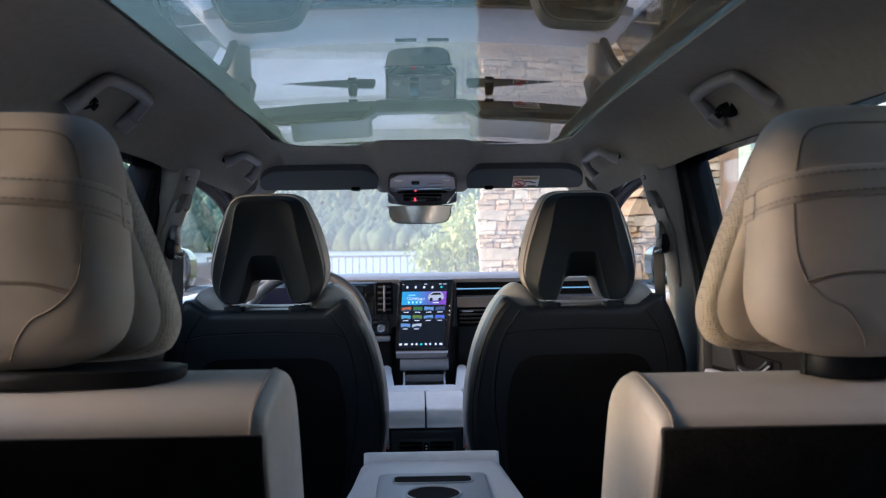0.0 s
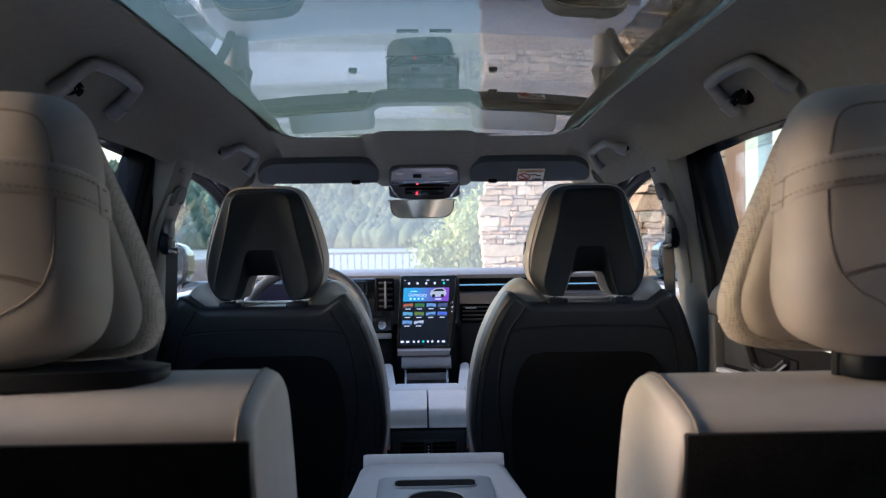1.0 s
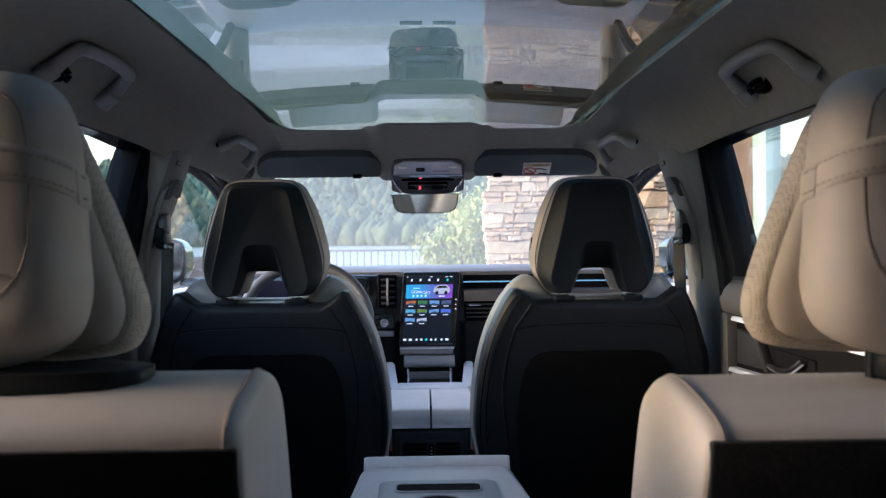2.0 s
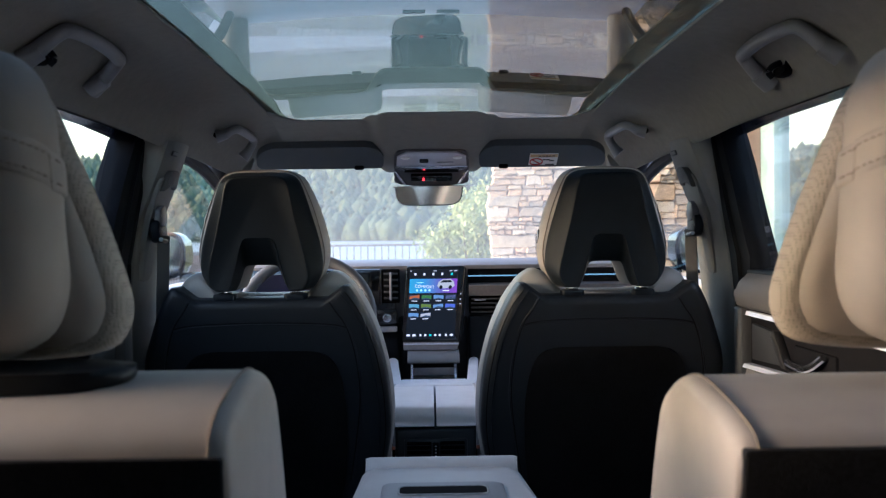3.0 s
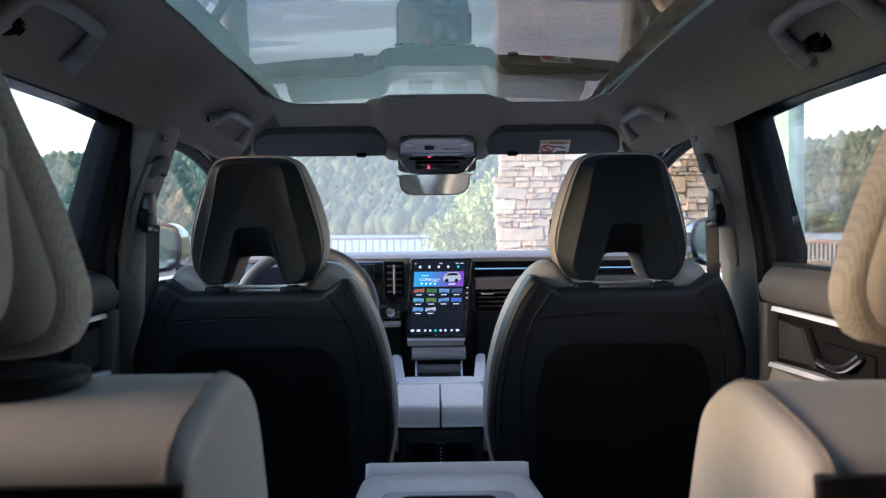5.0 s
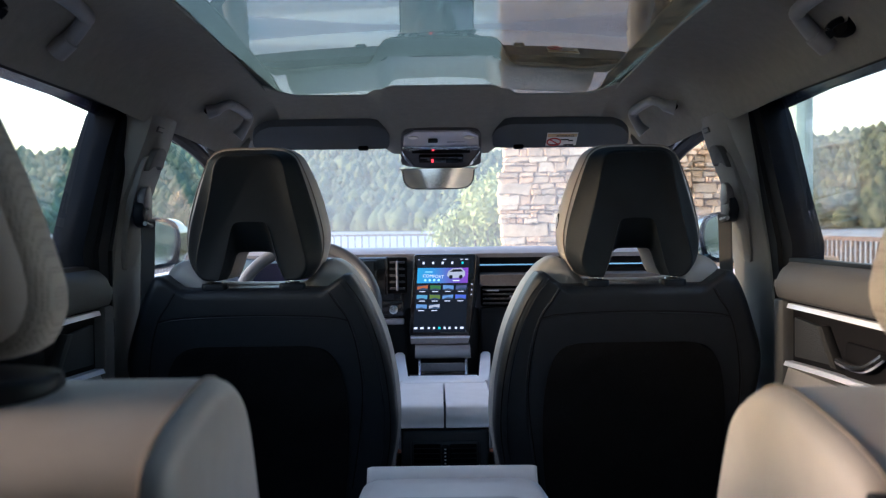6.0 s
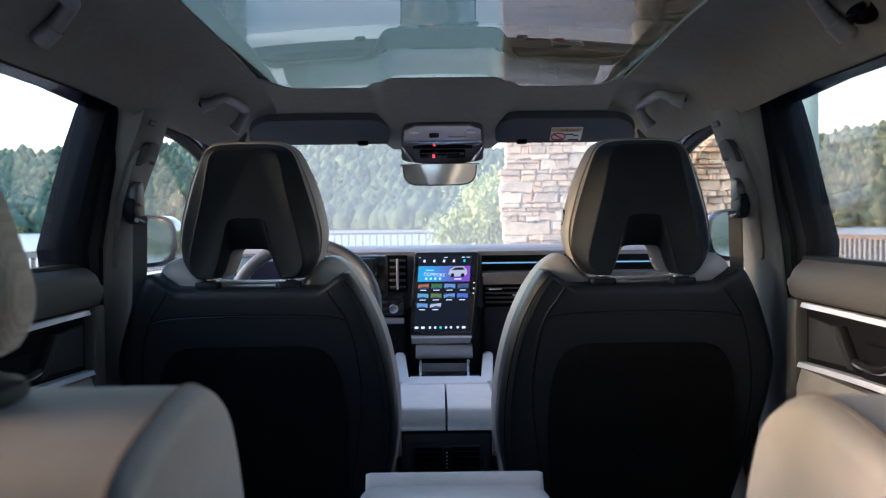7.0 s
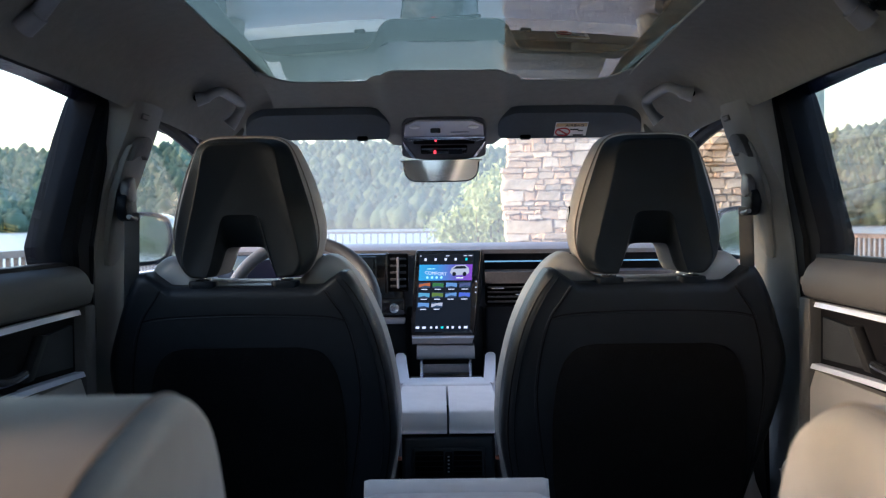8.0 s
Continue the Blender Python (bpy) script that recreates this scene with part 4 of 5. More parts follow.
        lit("tile_caption", u + w * 0.22, v + 0.0175, u + w * 0.78, v + 0.0195, WHITE_PIX, 0.0016)
    for u0, u1, mat in ((0.014, 0.024, WHITE_PIX), (0.032, 0.042, WHITE_PIX), (0.054, 0.060, WHITE_PIX), (0.069, 0.075, WHITE_PIX), (0.084, 0.091, TEAL), (0.100, 0.106, WHITE_PIX), (0.114, 0.120, WHITE_PIX), (0.133, 0.139, WHITE_PIX), (0.148, 0.158, WHITE_PIX)):
        lit("climate_icon", u0, H - 0.025, u1, H - 0.019, mat, 0.0016)
    for v in (0.088, 0.104, 0.118):
        part("side_button", prism(ellipse(W - 0.009, v, 0.002, 0.002, 10), 0.0004, 0.001, "z", 0, 1, lay), WHITE_PIX, t, smooth=0)
    cu = bpy.data.curves.new("mode_text", "FONT")
    cu.body, cu.size, cu.align_y, cu.extrude = "COMFORT", 0.0128, "CENTER", 0.0002
    txt = new("mode_text", cu)
    cu.materials.append(WHITE_PIX)
    txt.parent = t
    ey = (uz).normalized()
    ez = ux.normalized().cross(ey)
    ex = ey.cross(ez)
    m = Matrix((ex, ey, ez)).transposed().to_4x4()
    m.translation = Vector(lay(0.030, 0.0625, 0.004))
    txt.matrix_basis = m
    return t


SCREEN_DARK = glow("screen_dark", (0.02, 0.03, 0.045), 0.15)
TILE_DARK = glow("tile_dark", (0.03, 0.05, 0.08), 0.6)
WHITE_PIX = glow("white_pixels", (0.8, 0.85, 0.9), 0.48)
SILVER_PIX = glow("silver_pixels", (0.5, 0.52, 0.55), 0.42)
TEAL = glow("teal_pixels", (0.05, 0.6, 0.55), 0.48)
ICON_BLUE = glow("pale_blue_pixels", (0.3, 0.6, 0.9), 0.8)
ORANGE_PIX = glow("orange_pixels", (0.9, 0.25, 0.08), 0.22)
GREEN_PIX = glow("green_pixels", (0.1, 0.35, 0.1), 0.22)
LEAF_PIX = glow("leaf_pixels", (0.25, 0.4, 0.08), 0.22)
SKY_PIX = glow("sky_pixels", (0.25, 0.5, 0.85), 0.26)
SLATE_PIX = glow("slate_pixels", (0.08, 0.1, 0.2), 0.42)
CYAN_PIX = glow("cyan_pixels", (0.2, 0.6, 0.8), 0.26)
BLUE_PIX = glow("blue_pixels", (0.15, 0.25, 0.9), 0.26)
make_touchscreen()

# steering wheel
wheel = thing("steering_wheel", "grey leather steering wheel with satin metal spokes", "steering wheel")
wheel_pose = pose(-0.362, 2.78, 1.025, 68, 0, 0)
rim_path = [Vector((0.186 * math.cos(a), 0.180 * math.sin(a) * (0.94 if math.sin(a) < -0.5 else 1), 0)) for a in [2 * math.pi * i / 48 for i in range(49)]]


def turned(bm, m):
    bm.transform(m)
    return bm


part("rim", turned(tube(rim_path, 0.0165, 12, up=(0, 0, 1)), wheel_pose), WHEEL_GREY, wheel)
part("hub", turned(prism(spline([(0.075, 0.05), (0, 0.06), (-0.075, 0.05), (-0.07, -0.04), (0, -0.065), (0.07, -0.04)], 5), -0.03, 0.02, "z", 0.012, 3), wheel_pose), BLACK_LEATHER, wheel)
for s in (-1, 1):
    part("spoke", turned(prism([(s * 0.06, 0.035), (s * 0.175, 0.03), (s * 0.175, -0.01), (s * 0.06, -0.03)], -0.012, 0.008, "z", 0.004, 2), wheel_pose), BLACK_PLASTIC, wheel)
    part("spoke_trim", turned(tube([(s * 0.09, -0.025, 0.012), (s * 0.165, -0.012, 0.012), (s * 0.168, 0.03, 0.012)], 0.006, 8), wheel_pose), CHROME, wheel)
part("lower_spoke", turned(prism([(0.03, -0.05), (0.022, -0.168), (-0.022, -0.168), (-0.03, -0.05)], -0.012, 0.008, "z", 0.004, 2), wheel_pose), BLACK_PLASTIC, wheel)
part("emblem", turned(prism([(0, 0.024), (0.017, 0), (0, -0.024), (-0.017, 0)], -0.038, -0.028, "z", 0.002, 1), wheel_pose), CHROME, wheel)
part("column", tube([(-0.362, 2.80, 1.015), (-0.362, 3.08, 0.93)], 0.05, 12), BLACK_PLASTIC, wheel)
part("stalk", tube([(-0.31, 2.86, 1.03), (-0.20, 2.85, 1.045), (-0.165, 2.85, 1.048)], 0.010, 8), BLACK_PLASTIC, wheel)


# ---- centre console between the front seats ----
console = thing("centre_console", "light grey leather centre console with split armrest lid", "centre console")
part("console_body", box((-0.096, 2.445, 0.38), (0.096, 3.10, 0.785), 0.008), BLACK_PLASTIC, console)
pad = spline([(2.425, 0.795), (2.432, 0.822), (2.46, 0.836), (2.60, 0.842), (2.69, 0.842), (2.704, 0.83), (2.704, 0.79), (2.60, 0.785), (2.435, 0.785)], 4)
for a, b in ((-0.108, -0.0025), (0.0025, 0.108)):
    lid = part("armrest_lid", prism(pad, a, b, "x", 0.021, 6), GREY_LEATHER, console)
    part("lid_seam", tube([(a + 0.004, 2.428, 0.806), (b - 0.004, 2.428, 0.806)], 0.0016, 6), SEAM, lid)
for s in (-1, 1):
    rail = [(2.735, 0.842), (2.80, 0.846), (2.95, 0.860), (3.01, 0.872), (3.045, 0.874), (3.065, 0.856), (3.07, 0.74), (2.735, 0.74)]
    flare = lambda x, y, z: (x + s * 0.07 * (y - 2.735), y, z)
    part("tray_side", prism(rail, s * 0.090, s * 0.118, "x", 0.010, 4, flare), GREY_LEATHER, console)
    part("tray_wall", prism([(2.79, 0.842), (2.95, 0.857), (3.02, 0.868), (3.05, 0.868), (3.05, 0.79), (2.79, 0.79)], s * 0.0855, s * 0.0895, "x", 0, 1, flare), GLOSS_BLACK, console)
    part("slider_stay", tube([(s * 0.064, 2.86, 0.815), (s * 0.066, 2.97, 0.872)], 0.0045, 8), CHROME, console)
part("tray_bridge", box((-0.112, 2.708, 0.79), (0.112, 2.822, 0.843), 0.012, 4), GREY_LEATHER, console)
part("tray_floor", box((-0.110, 2.79, 0.785), (0.110, 3.08, 0.80)), MATT_BLACK, console)
part("phone_mat", prism(spline([(-0.07, 2.80), (0.07, 2.80), (0.075, 2.86), (-0.075, 2.86)], 3), 0.80, 0.808, "z", 0.002, 1), BLACK_PLASTIC, console)
part("cup_divider", box((-0.07, 2.90, 0.80), (0.07, 2.912, 0.84), 0.004), GLOSS_BLACK, console)
part("cup_bar", box((-0.062, 2.95, 0.80), (0.062, 2.962, 0.855), 0.004), TRIM_GREY, console)
part("hand_rest", prism(spline([(2.955, 0.868), (2.96, 0.884), (3.0, 0.897), (3.05, 0.90), (3.06, 0.885), (3.0, 0.872)], 4), -0.079, 0.079, "x", 0.008, 3), HANDLE, console, "smooth grey hand rest")
part("rear_panel", box((-0.10, 2.425, 0.60), (0.10, 2.447, 0.782), 0.010, 3), VENT_PANEL, console)
vent = part("rear_vent", box((-0.078, 2.417, 0.692), (0.078, 2.428, 0.758), 0.006, 2), VENT_PANEL, console)
for s in (-1, 1):
    part("vent_mouth", box((s * 0.041 - 0.030, 2.413, 0.699), (s * 0.041 + 0.030, 2.42, 0.751), 0.003), MATT_BLACK, vent)
    for k in range(4):
        part("vent_slat", box((s * 0.041 - 0.029, 2.409, 0.706 + 0.0115 * k), (s * 0.041 + 0.029, 2.416, 0.7085 + 0.0115 * k)), BLACK_PLASTIC, vent)
part("vent_rocker", box((-0.008, 2.408, 0.70), (0.008, 2.42, 0.75), 0.003), BLACK_PLASTIC, vent)
for k in range(5):
    part("rocker_mark", box((-0.002, 2.4065, 0.708 + 0.008 * k), (0.002, 2.4085, 0.7105 + 0.008 * k)), PAPER, vent)


# ---- front seats ----
def two_sided(inner, outer, side):
    """A closed outline from its two flanks, each given from top to bottom; side is the sign of the inner one."""
    return [(side * x, z) for x, z in inner] + [(-side * x, z) for x, z in reversed(outer)]


def make_front_seat(cx, label):
    seat = thing("front_seat", label, "car seat", "front seats")
    inner = 1 if cx < 0 else -1
    tilt = lambda x, y, z: (cx + x, y + (1.13 - z) * 0.16, z)
    cap = [(0.085, 1.128), (0.112, 1.146), (0.132, 1.168), (0.152, 1.177), (0.172, 1.170)]
    bolster = spline(two_sided(cap + [(0.195, 1.150), (0.226, 1.105), (0.256, 1.035), (0.276, 0.955), (0.286, 0.88), (0.286, 0.80), (0.268, 0.68), (0.24, 0.55), (0.10, 0.46)],
                               cap + [(0.190, 1.152), (0.208, 1.115), (0.232, 1.04), (0.246, 0.965), (0.246, 0.90), (0.228, 0.80), (0.195, 0.68), (0.165, 0.55), (0.10, 0.46)], inner), 4)
    raised = lambda x, y, z: tilt(x, y, z + 0.80)
    part("backrest", pillow([(x, z - 0.80) for x, z in bolster], 2.25, 2.40, 0.040, raised, 200), BOLSTER, seat, "light grey leather backrest bolsters")
    crown = [(0.08, 1.122), (0.130, 1.121), (0.152, 1.124), (0.170, 1.140), (0.184, 1.148), (0.199, 1.144)]
    shell = spline(two_sided(crown + [(0.228, 1.095), (0.255, 1.03), (0.273, 0.955), (0.282, 0.88), (0.282, 0.80), (0.258, 0.68), (0.23, 0.55), (0.10, 0.465)],
                             crown + [(0.224, 1.098), (0.247, 1.035), (0.262, 0.985), (0.264, 0.945), (0.254, 0.88), (0.232, 0.80), (0.196, 0.68), (0.165, 0.55), (0.10, 0.465)], inner), 4)
    low = [(x, z - 0.80) for x, z in shell]
    back = part("back_shell", pillow(low, 2.185, 2.305, 0.026, raised, 220, 7, 0.002), BLACK_LEATHER, seat, "black leather seat back")
    dip = spline(mirrored([(0.06, 1.004), (0.12, 1.002), (0.155, 0.985), (0.178, 0.93), (0.186, 0.82), (0.17, 0.66), (0.10, 0.55)]), 4)
    part("pocket", prism(dip, 2.178, 2.19, "y", 0.005, 2, tilt), CARPET, back, "dull black seat back pocket")
    on_back = lambda x, z, lift=0.0004: Vector(tilt(x, pillow_face(low, 2.185, 0.026, x, z - 0.80, 0.002) + lift, z))
    seam = [(-0.190, 1.055), (-0.16, 1.062), (-0.10, 1.066), (0.0, 1.068), (0.10, 1.066), (0.16, 1.062), (0.190, 1.055)]
    part("seam", tube([on_back(x, z) for x, z in spline(seam, 5, False)], 0.0014, 6), MATT_BLACK, back)
    part("seam_roll", tube([on_back(x, z - 0.004, 0.0012) for x, z in spline(seam, 5, False)], 0.0022, 6), BLACK_LEATHER, back)
    for s in (-1, 1):
        flank = spline([(0.150, 1.118), (0.166, 1.092), (0.190, 1.055), (0.208, 0.99), (0.216, 0.90), (0.206, 0.80), (0.19, 0.70)], 5, False)
        part("seam", tube([on_back(s * x, z) for x, z in flank], 0.0014, 6), MATT_BLACK, back)
        part("seam_roll", tube([on_back(s * (x + 0.004), z, 0.0012) for x, z in flank], 0.0022, 6), BLACK_LEATHER, back)
    # double seam along the inner bolster
    for gap in (0.0, 0.012):
        part("piping", tube([Vector(tilt(inner * (x - gap), pillow_face(low, 2.185, 0.026, inner * (x - gap), z - 0.80, 0.002) - 0.0004, z)) for x, z in spline([(0.188, 1.134), (0.216, 1.094), (0.243, 1.03), (0.261, 0.955), (0.270, 0.88), (0.270, 0.80), (0.252, 0.69)], 5, False)], 0.0011, 6), BLACK_PLASTIC if gap else MATT_BLACK, seat)
    # headrest: a dark shell with leaning flanks behind a pale cushion, open at the foot
    head = thing("headrest", "", "")
    head.parent = seat
    lean = lambda x, y, z: (cx + x, y + (1.13 - z) * 0.05, z)
    face = [(0.0, 1.389), (0.030, 1.389), (0.052, 1.387), (0.064, 1.379), (0.071, 1.362), (0.081, 1.31), (0.095, 1.25), (0.108, 1.195), (0.112, 1.170), (0.108, 1.153), (0.096, 1.139), (0.082, 1.137)]
    full = [(0.0, 1.400), (0.034, 1.400), (0.062, 1.397), (0.082, 1.387), (0.094, 1.366), (0.112, 1.31), (0.129, 1.25), (0.136, 1.205), (0.134, 1.178), (0.126, 1.159), (0.111, 1.141), (0.084, 1.138)]
    rear_arch = [(0.066, 1.138), (0.055, 1.170), (0.043, 1.218), (0.036, 1.244), (0.026, 1.254), (0.0, 1.255)]
    deep_arch = [(0.060, 1.138), (0.052, 1.150), (0.044, 1.172), (0.039, 1.186), (0.030, 1.193), (0.0, 1.194)]

    pad = [(0.0, 1.408), (0.036, 1.408), (0.066, 1.405), (0.088, 1.394), (0.103, 1.372), (0.126, 1.32), (0.142, 1.262), (0.147, 1.225), (0.142, 1.190), (0.131, 1.164), (0.114, 1.142), (0.086, 1.137)]

    def ring(y, a, b, grow=0.0, full=full):
        """One slice: a blends the rim from face to full, b the arch from wide to narrow."""
        rim = [((p[0] + (q[0] - p[0]) * a) * (1 + grow), (p[1] + (q[1] - p[1]) * a) + grow * (p[1] - 1.26)) for p, q in zip(face, full)]
        arch = [(p[0] + (q[0] - p[0]) * b, p[1] + (q[1] - p[1]) * b) for p, q in zip(rear_arch, deep_arch)]
        half = [tuple(v) for v in spline(rim, 3, False)] + [tuple(v) for v in spline(arch, 3, False)]
        return [lean(x, y, z) for x, z in half] + [lean(-x, y, z) for x, z in reversed(half[1:-1])]
    slices = [(2.1890, 0.0, 0.0, -0.07), (2.1875, 0.0, 0.0, -0.045), (2.1875, 0.0, 0.0, -0.025), (2.1885, 0.0, 0.02, -0.010), (2.1910, 0.04, 0.08, 0.0), (2.1955, 0.14, 0.18, 0.0), (2.2030, 0.32, 0.36, 0.0), (2.2140, 0.60, 0.62, 0.0), (2.2240, 0.84, 0.86, 0.0), (2.2320, 0.97, 1.0, 0.0), (2.2380, 1.0, 1.0, 0.0), (2.2430, 0.97, 1.0, 0.0)]
    part("headrest_shell", loft([ring(y, a, b, grow) for y, a, b, grow in slices]), HEAD_SHELL, head, "satin black headrest shell", 50)
    part("headrest_cushion", loft([ring(2.238, 0.6, 1.0, 0, pad), ring(2.240, 0.72, 1.0, 0, pad), ring(2.248, 0.84, 1.0, 0, pad), ring(2.262, 0.95, 1.0, 0, pad), ring(2.285, 1.0, 1.0, 0, pad), ring(2.31, 1.0, 1.0, 0, pad), ring(2.332, 0.9, 1.0, 0, pad), ring(2.348, 0.66, 1.0, -0.02, pad), ring(2.358, 0.3, 1.0, -0.08, pad)]), BEIGE, head, "beige leather headrest cushion", 60)
    for q in (-1, 1):
        part("cushion_seam", tube([Vector((cx + q * (p[0] - cx), p[1], p[2])) for p in ring(2.243, 0.80, 1.0, 0.002, pad)[:34]], 0.0013, 6), SEAM, head)
    for s in (-1, 1):
        part("post", tube([(cx + s * 0.078, 2.218, 1.09), (cx + s * 0.078, 2.216, 1.16)], 0.0065, 10), CHROME, head)
        part("post_collar", prism(rounded(cx + s * 0.078, 2.214, 0.026, 0.017, 0.011), 1.116, 1.131, "z", 0.003, 2), BLACK_PLASTIC, head)
        part("collar_ring", tube([Vector((cx + s * 0.078 + x, 2.216 + y, 1.132)) for x, y in rounded(0, 0, 0.013, 0.011, 0.008) + rounded(0, 0, 0.013, 0.011, 0.008)[:1]], 0.0022, 6), CHROME, head)
    if cx > 0:
        button = part("slide_button", prism(ellipse(0, 0, 0.011, 0.014), 0, 0.004, "z", 0.0015, 2, lambda x, y, z: lean(inner * (0.1415 + z - 0.10 * y), 2.295 + x, 1.250 + y)), TRIM_GREY, head, "round grey slide button")
        part("button_rim", tube([Vector(lean(inner * (0.1440 - 0.10 * y), 2.295 + x, 1.250 + y)) for x, y in ellipse(0, 0, 0.012, 0.015, 20) + ellipse(0, 0, 0.012, 0.015, 20)[:1]], 0.0018, 6), MATT_BLACK, button)
    # lower cushion
    seatpan = spline([(2.35, 0.52), (2.36, 0.70), (2.45, 0.74), (2.70, 0.74), (2.86, 0.73), (2.90, 0.68), (2.88, 0.56), (2.6, 0.50)], 4)
    part("seat_cushion", prism(seatpan, cx - 0.26, cx + 0.26, "x", 0.04, 4), GREY_LEATHER, seat)
    part("seat_base", box((cx - 0.22, 2.35, 0.38), (cx + 0.22, 2.86, 0.52), 0.02), MATT_BLACK, seat)
    x = cx + inner * 0.280
    part("side_clip", prism([(2.405, 0.812), (2.415, 0.812), (2.419, 0.742), (2.409, 0.742)], x, x + inner * 0.006, "x", 0.001, 1), TRIM_GREY, seat)
    part("clip_foot", box((x - 0.006, 2.405, 0.734), (x + 0.006, 2.42, 0.742), 0.001, 1), COPPER, seat)
    return seat


make_front_seat(-0.385, "black-backed driver's seat with pale grey leather bolsters")
make_front_seat(0.385, "black-backed front passenger seat with pale grey leather bolsters")


# ---- rear seats ----
def make_rear_seat(x0, x1, label, drop=0.0):
    """x0 is the inner side, x1 the outer one."""
    s = 1 if x1 > x0 else -1
    seat = thing("back_seat", label, "car seat", "rear seats")
    prof = spline([(0.840, 1.06), (0.838, 1.100), (0.862, 1.119), (0.92, 1.131), (0.985, 1.137), (1.038, 1.124), (1.074, 1.088), (1.122, 0.985), (1.172, 0.83), (1.19, 0.62), (1.10, 0.50), (1.02, 0.55), (0.945, 0.80), (0.866, 1.0)], 5)
    prof = [(y, z - drop * min(max((z - 1.09) / 0.03, 0), 1)) for y, z in prof]
    core = [(y - 0.985, z - 0.84) for y, z in prof]
    part("backrest", pillow(core, min(x0, x1), max(x0, x1), 0.015, lambda u, w, v: (w, u + 0.985, v + 0.84), 220, 6, 0.003), BEIGE, seat, "beige leather rear backrest")
    rear = [(0.829, 1.094), (0.845, 1.094), (0.875, 1.0), (0.955, 0.78), (1.03, 0.52), (1.01, 0.52), (0.935, 0.77), (0.852, 0.99)]
    part("back_panel", prism(rear, x0 + s * 0.004, x1 - s * 0.01, "x", 0.003, 2), PANEL_CARPET, seat, "black carpeted seat back panel")
    edge = [p for p in prof if p[1] > 1.0]
    top_line = sorted(edge, key=lambda p: math.atan2(p[1] - 1.0, p[0] - 0.95), reverse=True)
    part("top_seam", tube([Vector((x0 + s * 0.0155, y, z + 0.0006)) for y, z in top_line], 0.0014, 6), SEAM, seat)
    cush = spline([(1.10, 0.52), (1.12, 0.72), (1.25, 0.76), (1.55, 0.77), (1.66, 0.74), (1.68, 0.66), (1.62, 0.52)], 4)
    part("seat_cushion", prism(cush, x0 - s * 0.02, x1, "x", 0.04, 4), GREY_LEATHER, seat)
    part("seat_plinth", box((min(x0, x1), 1.1, 0.38), (max(x0, x1), 1.6, 0.53), 0.01), MATT_BLACK, seat)

    # headrest
    cx, cz = (0.467 if s > 0 else -0.448), 1.285
    head = thing("headrest", "", "")
    head.parent = seat
    lean = lambda x, y, z: (cx + x, y - z * 0.06, cz + z)
    half = [(0.0, 0.134), (0.07, 0.131), (0.100, 0.118), (0.116, 0.085), (0.121, 0.03), (0.123, -0.03), (0.124, -0.07), (0.114, -0.105), (0.09, -0.124), (0.045, -0.137), (0.0, -0.141)]
    ring = spline([(x, z) for x, z in half] + [(-x, z) for x, z in reversed(half[1:-1])], 3)
    Y0, R0 = 0.888, 0.047
    part("headrest_cushion", pillow(ring, Y0, 0.992, R0, lean), BEIGE, head, "smooth beige leather headrest cushion")
    wing_half = [(0.0, 0.122), (0.05, 0.121), (0.080, 0.112), (0.097, 0.09), (0.112, 0.055), (0.135, 0.0), (0.153, -0.055), (0.161, -0.09), (0.155, -0.116), (0.135, -0.133), (0.06, -0.139), (0.0, -0.140)]
    wing = spline([(0.945 * x, z) for x, z in wing_half] + [(-0.945 * x, z) for x, z in reversed(wing_half[1:-1])], 3)
    bow = lambda x, y, z: (cx + x, y + 0.012 * (abs(x) / 0.15) ** 2 - z * 0.06, cz + z)
    part("front_pad", pillow([(x * 0.945, z * 0.95) for x, z in wing], 0.972, 1.044, 0.026, bow), BEIGE, head, "soft beige winged front pad")
    part("perforated_edge", pillow([(x * 1.015, z * 1.01) for x, z in wing], 0.984, 1.032, 0.017, bow, 120), PERFO, head, "perforated beige leather edge")
    # strap round the cushion

    def strap_point(u, k, lift):
        """u runs from one side to the other; past 1 it goes forward along the flank."""
        zz = 0.052 - 0.024 * min(abs(u), 1.2) ** 2 + 0.0165 * k
        e = edge_radius(ring, math.atan2(zz, 0.12)) * 0.12 / math.hypot(0.12, zz)
        if abs(u) <= 1:
            x = math.sin(u * math.pi / 2) * (e + lift * 0.4)
            y = pillow_face(ring, Y0, R0, min(max(x, -e + 0.0002), e - 0.0002), zz) - lift
            return Vector(lean(x, y, zz))
        deep = (abs(u) - 1) * 0.30
        return Vector(lean(math.copysign(e + lift - (R0 - math.sqrt(max(R0 * R0 - max(deep - 0.01, 0) ** 2, 0))), u), Y0 + R0 + deep, zz))
    us = [-1.17, -1.13, -1.09, -1.04] + [-1 + i / 16 for i in range(33)] + [1.04, 1.09, 1.13, 1.17]
    strap = part("strap", slab([[strap_point(u, k, 0.0005 + 0.002 * (1 - k ** 8)) for k in (-1, -0.93, -0.8, -0.4, 0, 0.4, 0.8, 0.93, 1)] for u in us], 0.003, (0, 1, 0)), BEIGE, head, "stitched beige leather strap")
    for k in (-0.6, 0.6):
        n = 44
        for i in range(n):
            u0 = -1.05 + 2.1 * i / n
            part("stitch", tube([strap_point(u0, k, 0.0029), strap_point(u0 + 1.2 / n, k, 0.0027)], 0.0007, 5), STITCH, strap)
    # seams of the rear panel
    face = lambda x, z: Vector(lean(x, pillow_face(ring, Y0, R0, x, z) + 0.0006, z))
